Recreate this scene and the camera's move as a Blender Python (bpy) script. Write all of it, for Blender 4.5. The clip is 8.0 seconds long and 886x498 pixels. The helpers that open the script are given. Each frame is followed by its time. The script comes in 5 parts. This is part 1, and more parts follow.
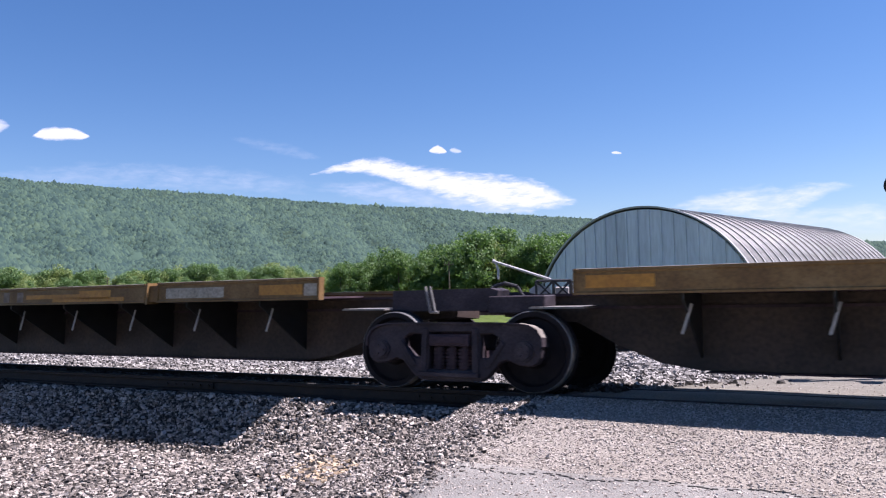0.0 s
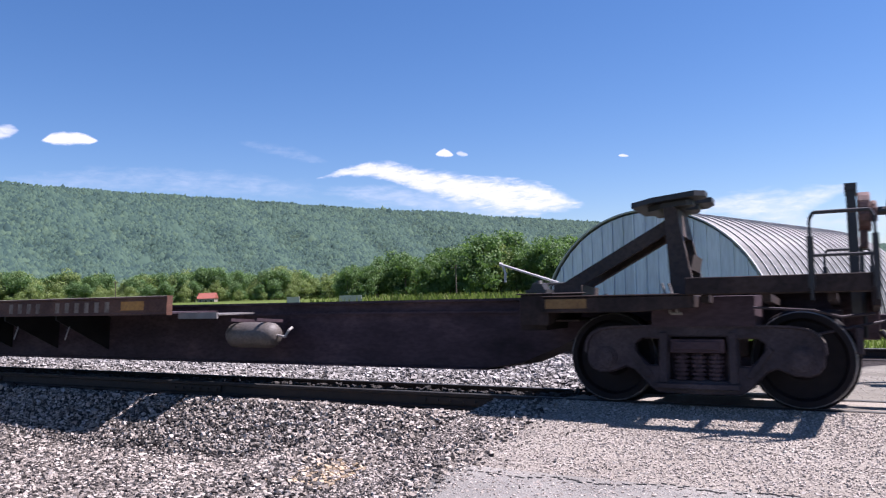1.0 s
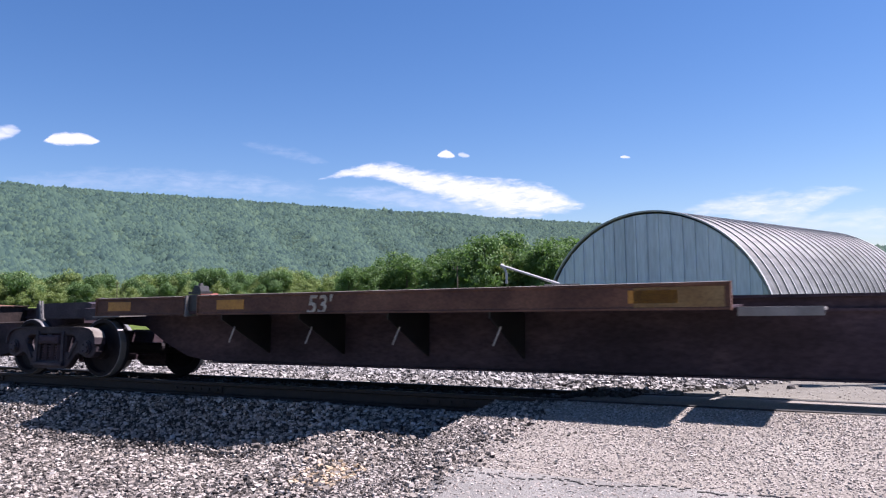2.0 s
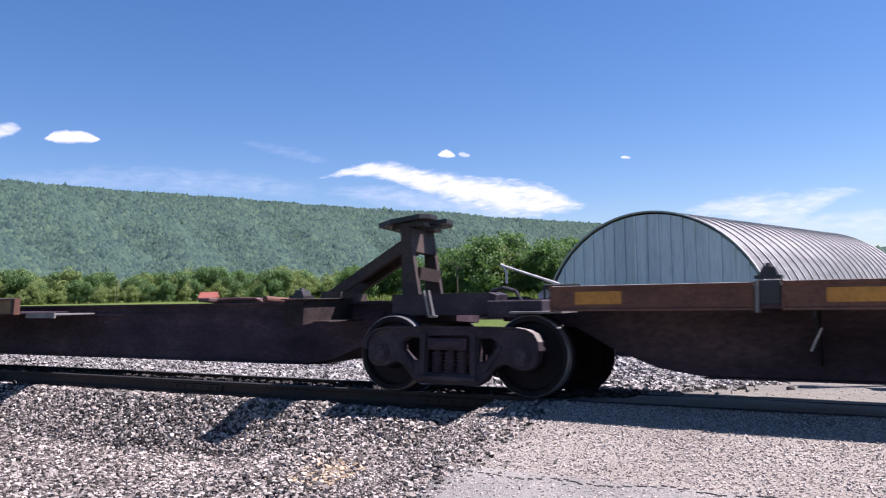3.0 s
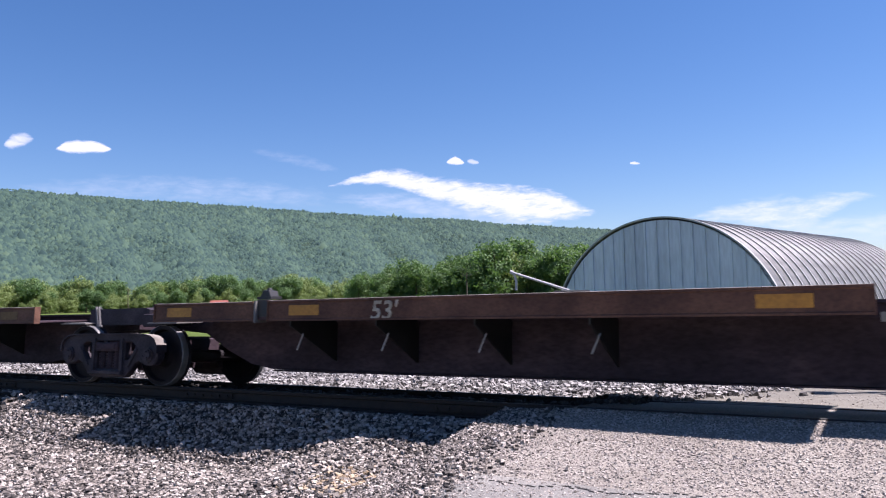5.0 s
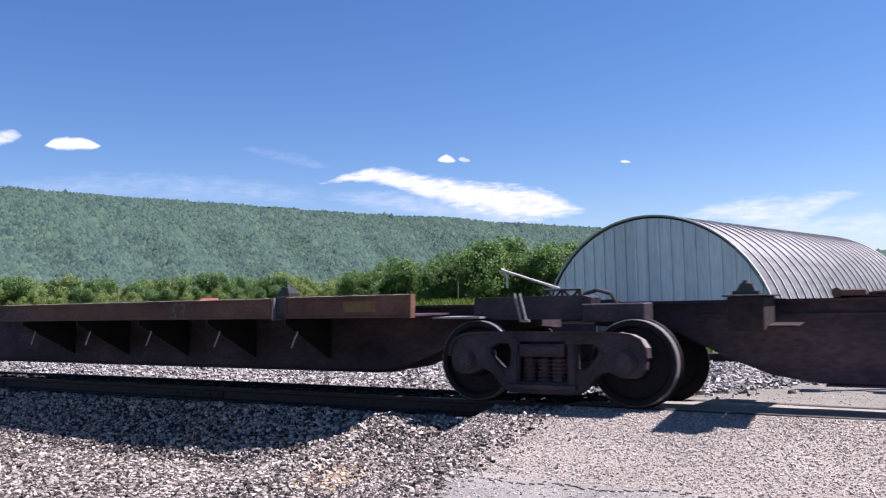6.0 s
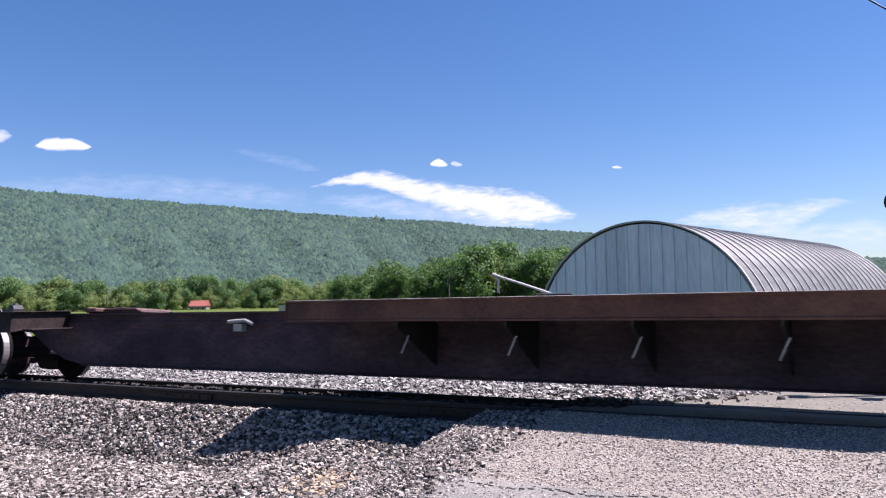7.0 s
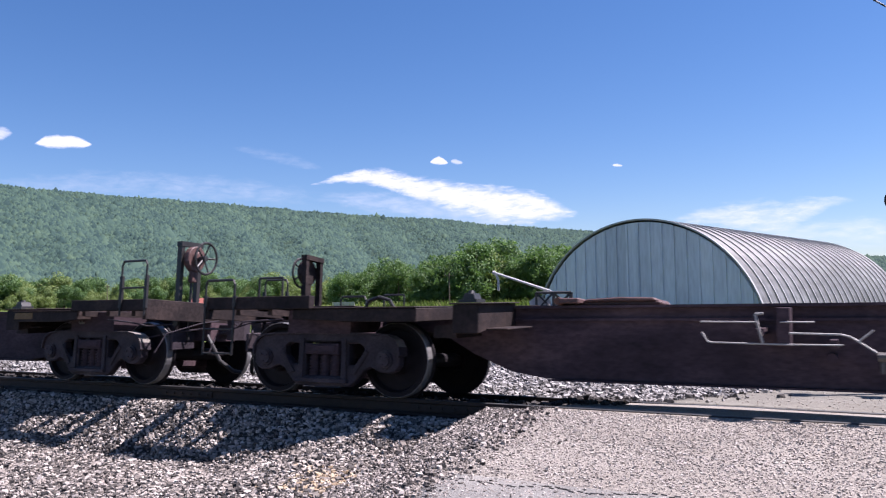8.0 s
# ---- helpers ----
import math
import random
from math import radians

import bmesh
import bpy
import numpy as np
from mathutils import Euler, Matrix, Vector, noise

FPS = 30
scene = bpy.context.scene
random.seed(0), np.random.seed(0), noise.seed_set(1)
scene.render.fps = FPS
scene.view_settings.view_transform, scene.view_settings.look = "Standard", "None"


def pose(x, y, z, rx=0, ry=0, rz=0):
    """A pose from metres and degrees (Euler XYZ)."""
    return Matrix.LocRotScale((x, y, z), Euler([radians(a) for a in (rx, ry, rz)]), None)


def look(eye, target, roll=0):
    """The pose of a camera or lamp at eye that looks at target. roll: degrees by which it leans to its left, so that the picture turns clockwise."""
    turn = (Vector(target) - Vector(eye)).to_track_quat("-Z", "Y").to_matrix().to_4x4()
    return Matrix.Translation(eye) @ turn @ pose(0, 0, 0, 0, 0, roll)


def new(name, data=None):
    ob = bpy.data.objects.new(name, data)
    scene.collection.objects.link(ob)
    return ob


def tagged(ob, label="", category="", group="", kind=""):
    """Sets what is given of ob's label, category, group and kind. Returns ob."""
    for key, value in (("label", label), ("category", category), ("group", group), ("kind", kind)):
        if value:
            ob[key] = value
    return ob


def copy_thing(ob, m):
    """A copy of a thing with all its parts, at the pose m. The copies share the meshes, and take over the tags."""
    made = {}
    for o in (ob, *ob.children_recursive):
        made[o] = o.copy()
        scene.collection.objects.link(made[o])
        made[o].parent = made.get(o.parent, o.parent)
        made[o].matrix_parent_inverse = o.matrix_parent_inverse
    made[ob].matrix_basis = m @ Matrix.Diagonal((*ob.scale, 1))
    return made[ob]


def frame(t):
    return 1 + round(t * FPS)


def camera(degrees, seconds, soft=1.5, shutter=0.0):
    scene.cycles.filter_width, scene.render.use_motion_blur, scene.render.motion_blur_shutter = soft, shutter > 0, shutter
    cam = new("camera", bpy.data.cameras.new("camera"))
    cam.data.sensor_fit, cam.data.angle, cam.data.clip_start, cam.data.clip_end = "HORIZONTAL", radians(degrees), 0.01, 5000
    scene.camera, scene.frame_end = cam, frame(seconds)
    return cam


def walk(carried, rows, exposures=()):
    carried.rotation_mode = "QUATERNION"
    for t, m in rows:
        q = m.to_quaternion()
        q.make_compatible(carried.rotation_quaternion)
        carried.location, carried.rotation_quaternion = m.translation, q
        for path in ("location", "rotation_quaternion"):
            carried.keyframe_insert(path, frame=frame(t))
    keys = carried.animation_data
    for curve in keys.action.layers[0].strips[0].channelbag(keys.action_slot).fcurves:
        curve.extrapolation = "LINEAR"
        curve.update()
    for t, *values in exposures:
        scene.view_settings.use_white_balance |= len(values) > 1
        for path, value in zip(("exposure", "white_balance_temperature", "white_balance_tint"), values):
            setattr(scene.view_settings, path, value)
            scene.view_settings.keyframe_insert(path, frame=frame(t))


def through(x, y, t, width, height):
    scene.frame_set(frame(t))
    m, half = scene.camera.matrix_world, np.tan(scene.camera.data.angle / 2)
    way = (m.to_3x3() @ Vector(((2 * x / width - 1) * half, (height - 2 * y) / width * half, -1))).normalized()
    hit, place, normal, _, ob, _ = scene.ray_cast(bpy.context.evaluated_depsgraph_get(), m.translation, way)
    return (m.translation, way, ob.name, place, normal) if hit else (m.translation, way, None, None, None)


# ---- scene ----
EYE = 1.222                     # camera over the far rail's top
TRACK = 8.238                   # distance to the track's centre line
BED_Z, CANT = 0.056, -4.3       # the track's centre height, and its lean on the curve
SPEED = 23.86                   # train, metres a second
cam = camera(60.3, 8.0, soft=1.2, shutter=0.03)
walk(cam, [
    (0.0, pose(0, 0, EYE, 92.97, 1.41, 28.18)),
    (0.5, pose(0, 0, EYE, 93.09, 1.44, 28.47)),
    (1.0, pose(0, 0, EYE, 93.23, 1.50, 28.70)),
    (1.5, pose(0, 0, EYE, 93.31, 1.47, 28.79)),
    (3.0, pose(0, 0, EYE, 93.28, 1.13, 28.79)),
    (3.5, pose(0, 0, EYE, 93.37, 1.17, 28.97)),
    (4.0, pose(0, 0, EYE, 93.65, 1.28, 29.30)),
    (4.5, pose(0, 0, EYE, 93.87, 1.38, 29.59)),
    (6.0, pose(0, 0, EYE, 93.66, 1.37, 28.83)),
    (6.5, pose(0, 0, EYE, 93.71, 1.15, 28.31)),
    (7.0, pose(0, 0, EYE, 93.95, 0.98, 28.17)),
    (7.5, pose(0, 0, EYE, 93.97, 0.94, 28.18)),
    (8.0, pose(0, 0, EYE, 93.79, 0.92, 28.18)),
], exposures=[(0.0, 1.3, 5950, 28), (8.0, 1.3, 5950, 28)])

# ---- sky and sun ----
SUN = Vector((0.5, 0.35, 1.0)).normalized()
world = bpy.data.worlds.new("world")
scene.world = world
world.use_nodes = True
wn = world.node_tree
sky = wn.nodes.new("ShaderNodeTexSky")
sky.sky_type, sky.sun_disc = "NISHITA", False
sky.sun_elevation = math.asin(SUN.z)
sky.sun_rotation = math.atan2(SUN.x, SUN.y)
sky.air_density, sky.dust_density, sky.ozone_density = 1.0, 0.2, 3.0
wn.nodes["Background"].inputs["Strength"].default_value = 0.05
deep = wn.nodes.new("ShaderNodeHueSaturation")
deep.inputs["Saturation"].default_value = 1.22
wn.links.new(sky.outputs[0], deep.inputs["Color"])
wn.links.new(deep.outputs[0], wn.nodes["Background"].inputs["Color"])
sun = new("sun", bpy.data.lights.new("sun", "SUN"))
sun.data.energy, sun.data.angle, sun.data.color = 5.0, radians(0.53), (1.0, 0.94, 0.85)
sun.matrix_world = look(SUN * 60, (0, 0, 0))


# ---- materials ----
def material(name, stops, scale, rough=0.8, metal=0.0, bump=0.3, bump_scale=None, detail=6, island=0.0, obj_random=0.0,
             fine=None, translucent=None, stretch=(1, 1, 1), spec=0.5, through=0.48):
    """Noise between colour stops, a second finer noise over it, bump, and variation by piece."""
    m = bpy.data.materials.new(name)
    m.use_nodes = True
    nt = m.node_tree
    nodes, links = nt.nodes, nt.links
    bsdf = nodes["Principled BSDF"]
    tc = nodes.new("ShaderNodeTexCoord")
    mp = nodes.new("ShaderNodeMapping")
    mp.inputs["Scale"].default_value = stretch
    links.new(tc.outputs["Object"], mp.inputs["Vector"])
    n1 = nodes.new("ShaderNodeTexNoise")
    n1.inputs["Scale"].default_value, n1.inputs["Detail"].default_value = scale, detail
    n1.inputs["Roughness"].default_value = 0.6
    links.new(mp.outputs[0], n1.inputs["Vector"])
    ramp = nodes.new("ShaderNodeValToRGB")
    el = ramp.color_ramp.elements
    while len(el) < len(stops):
        el.new(0.5)
    for e, (p, c) in zip(el, stops):
        e.position, e.color = p, (*c, 1)
    src = n1.outputs[0]
    if island or obj_random:
        rnd = nodes.new("ShaderNodeNewGeometry").outputs["Random Per Island"] if island else nodes.new("ShaderNodeObjectInfo").outputs["Random"]
        mix = nodes.new("ShaderNodeMix")
        mix.inputs[0].default_value = island or obj_random
        links.new(src, mix.inputs[2])
        links.new(rnd, mix.inputs[3])
        src = mix.outputs[0]
    links.new(src, ramp.inputs[0])
    colour = ramp.outputs[0]
    n2 = nodes.new("ShaderNodeTexNoise")
    n2.inputs["Scale"].default_value, n2.inputs["Detail"].default_value = bump_scale or scale * 8, 5
    links.new(mp.outputs[0], n2.inputs["Vector"])
    if fine:
        mul = nodes.new("ShaderNodeMix")
        mul.data_type, mul.blend_type = "RGBA", "MULTIPLY"
        mul.inputs[0].default_value = fine
        r2 = nodes.new("ShaderNodeValToRGB")
        r2.color_ramp.elements[0].position, r2.color_ramp.elements[1].position = 0.32, 0.62
        links.new(n2.outputs[0], r2.inputs[0])
        links.new(colour, mul.inputs[6])
        links.new(r2.outputs[0], mul.inputs[7])
        colour = mul.outputs[2]
    links.new(colour, bsdf.inputs["Base Color"])
    bsdf.inputs["Roughness"].default_value, bsdf.inputs["Metallic"].default_value = rough, metal
    bsdf.inputs["Specular IOR Level"].default_value = spec
    if bump:
        b = nodes.new("ShaderNodeBump")
        b.inputs["Strength"].default_value, b.inputs["Distance"].default_value = bump, 0.02
        links.new(n2.outputs[0], b.inputs["Height"])
        links.new(b.outputs[0], bsdf.inputs["Normal"])
    if translucent:
        tr = nodes.new("ShaderNodeBsdfTranslucent")
        tr.inputs["Color"].default_value = (*translucent, 1)
        ms = nodes.new("ShaderNodeMixShader")
        ms.inputs[0].default_value = through
        links.new(bsdf.outputs[0], ms.inputs[1])
        links.new(tr.outputs[0], ms.inputs[2])
        links.new(ms.outputs[0], nodes["Material Output"].inputs["Surface"])
    return m


STONE = material("ballast_stone", [(0.0, (0.0132, 0.0121, 0.01197)), (0.25, (0.0462, 0.0418, 0.03762)), (0.42, (0.132, 0.1155, 0.1003)), (0.6, (0.2475, 0.2167, 0.1858)), (0.78, (0.3685, 0.3278, 0.285)), (0.94, (0.484, 0.44, 0.3933)), (1.0, (0.264, 0.165, 0.1083))], 1.1, 0.8, bump=0.4, bump_scale=60, island=0.84, spec=0.25)
PALE_STONE = material("pale_ballast_stone", [(0.0, (0.05, 0.047, 0.045)), (0.3, (0.15, 0.142, 0.132)), (0.6, (0.28, 0.266, 0.25)), (0.9, (0.4, 0.385, 0.365)), (1.0, (0.24, 0.19, 0.14))], 1.1, 0.85, bump=0.4, bump_scale=60, island=0.84, spec=0.2)
DIRT = material("tan_dirt_road", [(0.3, (0.138, 0.127, 0.102)), (0.55, (0.2024, 0.19, 0.1581)), (0.8, (0.2484, 0.24, 0.204))], 0.9, 0.95, bump=0.6, bump_scale=40, fine=0.4, spec=0.2, stretch=(0.3, 1.5, 1))
ROADCHIP = material("road_chips", [(0.0, (0.1364, 0.1178, 0.1015)), (0.3, (0.2638, 0.232, 0.2013)), (0.7, (0.3638, 0.3266, 0.2853)), (1.0, (0.4547, 0.4176, 0.3694))], 9, 0.8, bump=0.3, bump_scale=60, island=0.9, spec=0.25)
# ground under the stones, near black: the gaps' shade is in its colour
SHADED_BED = material("shaded_ballast_bed", [(0.3, (0.006695, 0.005577, 0.005324)), (0.55, (0.02844, 0.02408, 0.02236)), (0.75, (0.06695, 0.05769, 0.05318))], 22, 0.95, bump=1.0, bump_scale=26, spec=0.15)
CHIP = material("chip_seal", [(0.3, (0.2444, 0.2166, 0.1808)), (0.5, (0.3032, 0.2725, 0.2292)), (0.7, (0.352, 0.3211, 0.2732))], 1.1, 0.9, bump=0.8, bump_scale=55, fine=0.6, spec=0.3)
ASPHALT = material("asphalt", [(0.3, (0.1885, 0.1819, 0.1647)), (0.6, (0.2514, 0.2426, 0.2186)), (0.8, (0.3016, 0.2904, 0.2604))], 1.6, 0.9, bump=0.7, bump_scale=80, fine=0.35, spec=0.3)
TAR = material("tar_seam", [(0.3, (0.03, 0.028, 0.026)), (0.7, (0.13, 0.12, 0.108))], 30, 0.8, bump=0.8, bump_scale=60)
GRASS = material("meadow", [(0.25, (0.05148, 0.07722, 0.01544)), (0.5, (0.08752, 0.1236, 0.02574)), (0.75, (0.1441, 0.1647, 0.04633))], 0.05, 0.95, bump=0.6, bump_scale=3.0, fine=0.4, spec=0.1)
BLADE = material("grass_blades", [(0.0, (0.05148, 0.08752, 0.01287)), (0.6, (0.1133, 0.1544, 0.03089)), (1.0, (0.1853, 0.1853, 0.07207))], 2, 0.85, bump=0, island=0.9, translucent=(0.103, 0.1544, 0.02574), spec=0.2)
STRAW = material("dry_straw", [(0.0, (0.09, 0.075, 0.03)), (0.6, (0.2, 0.15, 0.07)), (1.0, (0.3, 0.23, 0.12))], 2, 0.9, bump=0, island=0.9, spec=0.2)
# pale colour for highlights painted along top edges
LIT_EDGE = material("pale_lit_edge", [(0.3, (0.13, 0.115, 0.1)), (0.7, (0.26, 0.235, 0.21))], 6, 0.85, bump=0.1, spec=0.2)
TAN_STONE = material("tan_ballast_stone", [(0.0, (0.14, 0.1, 0.06)), (0.6, (0.34, 0.26, 0.17)), (1.0, (0.46, 0.39, 0.29))], 3, 0.85, bump=0.3, bump_scale=60, island=0.8, spec=0.2)
RAIL = material("rail_steel", [(0.3, (0.01365, 0.009555, 0.007644)), (0.7, (0.03276, 0.02048, 0.01365))], 14, 0.75, 0.2, bump=0.3)
HEAD = material("rail_head_steel", [(0.3, (0.054, 0.0522, 0.0504)), (0.7, (0.09, 0.0882, 0.0846))], 6, 0.45, 0.5, bump=0.1)
TIE = material("tie_wood", [(0.3, (0.0273, 0.02028, 0.0156)), (0.7, (0.0858, 0.0663, 0.0507))], 7, 0.9, bump=0.6, stretch=(1, 0.2, 1))
RUST = material("rusty_brown_paint", [(0.25, (0.0432, 0.01936, 0.01425)), (0.5, (0.1134, 0.0528, 0.0342)), (0.75, (0.1944, 0.0968, 0.0589))], 1.7, 0.7, bump=0.2, bump_scale=30, fine=0.3, stretch=(1, 1, 1.3), obj_random=0.12, spec=0.3)
OCHRE = material("faded_yellow_paint", [(0.25, (0.09378, 0.04598, 0.01564)), (0.5, (0.1933, 0.1125, 0.04029)), (0.75, (0.2637, 0.1738, 0.07616))], 1.5, 0.6, bump=0.2, bump_scale=30, fine=0.3, stretch=(1, 1, 1.3), spec=0.3)
GRIME = material("grimy_steel", [(0.25, (0.02464, 0.0169, 0.0215)), (0.5, (0.05698, 0.03822, 0.0462)), (0.75, (0.1201, 0.07791, 0.084))], 1.3, 0.75, bump=0.1, bump_scale=18, fine=0.35, spec=0.18, stretch=(0.7, 1, 1.6))
SOOT = material("sooty_brown_steel", [(0.25, (0.011, 0.0082, 0.0085)), (0.5, (0.028, 0.02, 0.019)), (0.75, (0.062, 0.042, 0.036))], 2.2, 0.75, bump=0.25, bump_scale=24, fine=0.45, spec=0.2)
CAST = material("cast_truck_steel", [(0.25, (0.021, 0.0165, 0.02063)), (0.5, (0.0405, 0.0315, 0.03877)), (0.75, (0.075, 0.0585, 0.06435))], 3.0, 0.65, bump=0.35, bump_scale=40, fine=0.4, spec=0.25)
WHEEL = material("wheel_steel", [(0.3, (0.004675, 0.0036, 0.005225)), (0.7, (0.0136, 0.01, 0.01188))], 5, 0.7, 0.0, bump=0.2, spec=0.2)
TREAD = material("bright_tread", [(0.3, (0.156, 0.15, 0.147)), (0.7, (0.252, 0.246, 0.24))], 5, 0.4, 0.35, bump=0.1)
PIPE = material("pale_pipe", [(0.3, (0.2295, 0.2142, 0.1989)), (0.7, (0.3825, 0.3672, 0.3443))], 5, 0.5, bump=0.2)
SILL = material("dark_rust_sill", [(0.25, (0.0195, 0.01267, 0.01121)), (0.5, (0.04875, 0.03023, 0.02243)), (0.75, (0.08775, 0.05362, 0.037))], 1.3, 0.7, bump=0.25, bump_scale=24, fine=0.5)
TREADPLATE = material("dull_tread_plate", [(0.3, (0.1109, 0.103, 0.095)), (0.7, (0.2059, 0.194, 0.1822))], 5, 0.6, bump=0.2)
# darker ballast colour for the strip between the rails
DARK_BALLAST = material("dark_ballast", [(0.0, (0.007722, 0.006708, 0.006162)), (0.6, (0.03089, 0.02675, 0.02418)), (1.0, (0.06692, 0.0592, 0.05148))], 9, 0.9, bump=0.4, bump_scale=60, island=0.8)
TANK = material("dusty_tank", [(0.3, (0.062, 0.0527, 0.0465)), (0.7, (0.124, 0.1085, 0.0961))], 5, 0.6, bump=0.2, fine=0.3)
YELLOW = material("yellow_patch", [(0.3, (0.3564, 0.147, 0.01246)), (0.7, (0.4847, 0.2235, 0.01869))], 4, 0.5, bump=0.1, fine=0.25)
CREAM = material("cream_patch", [(0.3, (0.3003, 0.2574, 0.1888)), (0.7, (0.429, 0.3775, 0.2917))], 4, 0.6, bump=0.1, fine=0.4)
LETTER = material("worn_white_lettering", [(0.3, (0.2182, 0.1826, 0.1339)), (0.6, (0.4508, 0.4058, 0.32))], 9, 0.7, bump=0)
MARKING = material("worn_tan_marking", [(0.35, (0.11, 0.078, 0.055)), (0.6, (0.24, 0.185, 0.135))], 7, 0.7, bump=0)
FADED = material("faded_grey_lettering", [(0.35, (0.06, 0.046, 0.038)), (0.65, (0.13, 0.105, 0.09))], 7, 0.7, bump=0)
RED = material("faded_red_primer", [(0.3, (0.0585, 0.0273, 0.0234)), (0.7, (0.1365, 0.0715, 0.06175))], 3, 0.6, bump=0.2, fine=0.4)
BLACK = material("black_steel", [(0.3, (0.0108, 0.0099, 0.0099)), (0.7, (0.027, 0.0243, 0.0234))], 4, 0.5, bump=0.1)
SHEET = material("grey_blue_siding", [(0.3, (0.5, 0.545, 0.6)), (0.55, (0.6, 0.65, 0.71)), (0.8, (0.67, 0.715, 0.77))], 0.8, 0.45, 0.1, bump=0.08, fine=0.15, stretch=(2, 2, 0.3), obj_random=0.3)
ROOF = material("galvanised_roof", [(0.3, (0.11, 0.1081, 0.1006)), (0.55, (0.187, 0.1863, 0.1755)), (0.8, (0.253, 0.2565, 0.248))], 0.7, 0.5, 0.25, bump=0.1, fine=0.4, stretch=(1, 0.25, 1), bump_scale=5)
SEAM = material("bright_seam", [(0.3, (0.3046, 0.2887, 0.273)), (0.7, (0.399, 0.3886, 0.3728))], 3, 0.5, 0.1, bump=0.1)
TRIM = material("white_trim", [(0.3, (0.3089, 0.3089, 0.2986)), (0.7, (0.3861, 0.3861, 0.3758))], 2, 0.5, bump=0.1)
STAIN = material("rust_stained_skirt", [(0.3, (0.1441, 0.103, 0.06692)), (0.5, (0.2162, 0.1905, 0.1544)), (0.7, (0.2677, 0.2574, 0.2368))], 3, 0.7, bump=0.2, stretch=(2, 2, 0.5))
WHITE = material("white_paint", [(0.3, (0.3398, 0.3398, 0.3295)), (0.7, (0.4118, 0.4118, 0.4015))], 3, 0.5, bump=0.1)
REDROOF = material("red_roof", [(0.3, (0.1956, 0.05148, 0.03604)), (0.7, (0.2831, 0.08752, 0.06178))], 2, 0.7, bump=0.2)
GLASS = material("dark_window", [(0.3, (0.0156, 0.0195, 0.0234)), (0.7, (0.039, 0.0429, 0.0468))], 2, 0.1, bump=0)
BARK = material("bark", [(0.3, (0.0468, 0.0351, 0.02496)), (0.7, (0.117, 0.0936, 0.0702))], 6, 0.95, bump=0.8, stretch=(1, 1, 0.25))
LEAF = material("leaves", [(0.0, (0.02767, 0.06216, 0.02677)), (0.5, (0.07351, 0.136, 0.04737)), (1.0, (0.1729, 0.2545, 0.08752))], 0.25, 0.65, bump=0, island=0.6, translucent=(0.1384, 0.2623, 0.05148), spec=0.3, through=0.3)
LEAF_BRIGHT = material("pale_leaves", [(0.0, (0.06717, 0.1033, 0.03682)), (0.5, (0.1595, 0.2153, 0.07158)), (1.0, (0.2686, 0.3185, 0.1227))], 0.25, 0.65, bump=0, island=0.6, translucent=(0.2351, 0.3185, 0.07158), spec=0.3, through=0.36)
# the bluish cast of distance haze is painted into the ridge's colours
HAZED_FOREST = material("hazed_ridge_forest", [(0.0, (0.009, 0.022, 0.026)), (0.35, (0.028, 0.053, 0.047)), (0.65, (0.048, 0.082, 0.06)), (1.0, (0.08, 0.12, 0.07))], 0.02, 0.9, bump=0, island=0.5, spec=0.1)
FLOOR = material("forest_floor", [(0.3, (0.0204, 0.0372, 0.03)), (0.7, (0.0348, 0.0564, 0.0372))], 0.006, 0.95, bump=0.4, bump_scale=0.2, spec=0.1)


# ---- building helpers ----
def link_mesh(name, verts, faces, mat, smooth=False):
    me = bpy.data.meshes.new(name)
    me.from_pydata(verts, [], faces)
    me.materials.append(mat)
    if smooth:
        me.shade_smooth()
    me.update()
    return new(name, me)


RIDE = [False]                  # while set, parts are lowered to the cars' riding height


def riding_height(y, z):
    """The cars ride low on their springs, the outer sills lowest."""
    return z - (0.09 + 0.07 * min(abs(y), 1.3)) * min(1.0, max(0.0, (2.6 - z) / 1.25))


def part(name, bm, mat, parent, label="", bevel=0.0, smooth=False):
    """Links a bmesh as one mesh object under a thing or a part."""
    if RIDE[0]:
        for v in bm.verts:
            v.co.z = riding_height(v.co.y, v.co.z)
    if bevel:
        sharp = [e for e in bm.edges if len(e.link_faces) == 2 and e.calc_face_angle(0) > 0.6]
        bmesh.ops.bevel(bm, geom=sharp, offset=bevel, segments=1, affect="EDGES", clamp_overlap=True)
    bmesh.ops.recalc_face_normals(bm, faces=bm.faces)
    me = bpy.data.meshes.new(name)
    bm.to_mesh(me)
    bm.free()
    me.materials.append(mat)
    if smooth:
        me.shade_smooth()
    ob = new(name, me)
    ob.parent = parent
    return tagged(ob, label)


def thing(name, m, label, category, group="", kind=""):
    ob = new(name)
    ob.empty_display_size = 0.2
    ob.matrix_basis = m
    return tagged(ob, label, category, group, kind)


def box(bm, x0, x1, y0, y1, z0, z1):
    bmesh.ops.create_cube(bm, size=1, matrix=Matrix.Translation(((x0 + x1) / 2, (y0 + y1) / 2, (z0 + z1) / 2)) @ Matrix.Diagonal((abs(x1 - x0), abs(y1 - y0), abs(z1 - z0), 1)))
    return bm


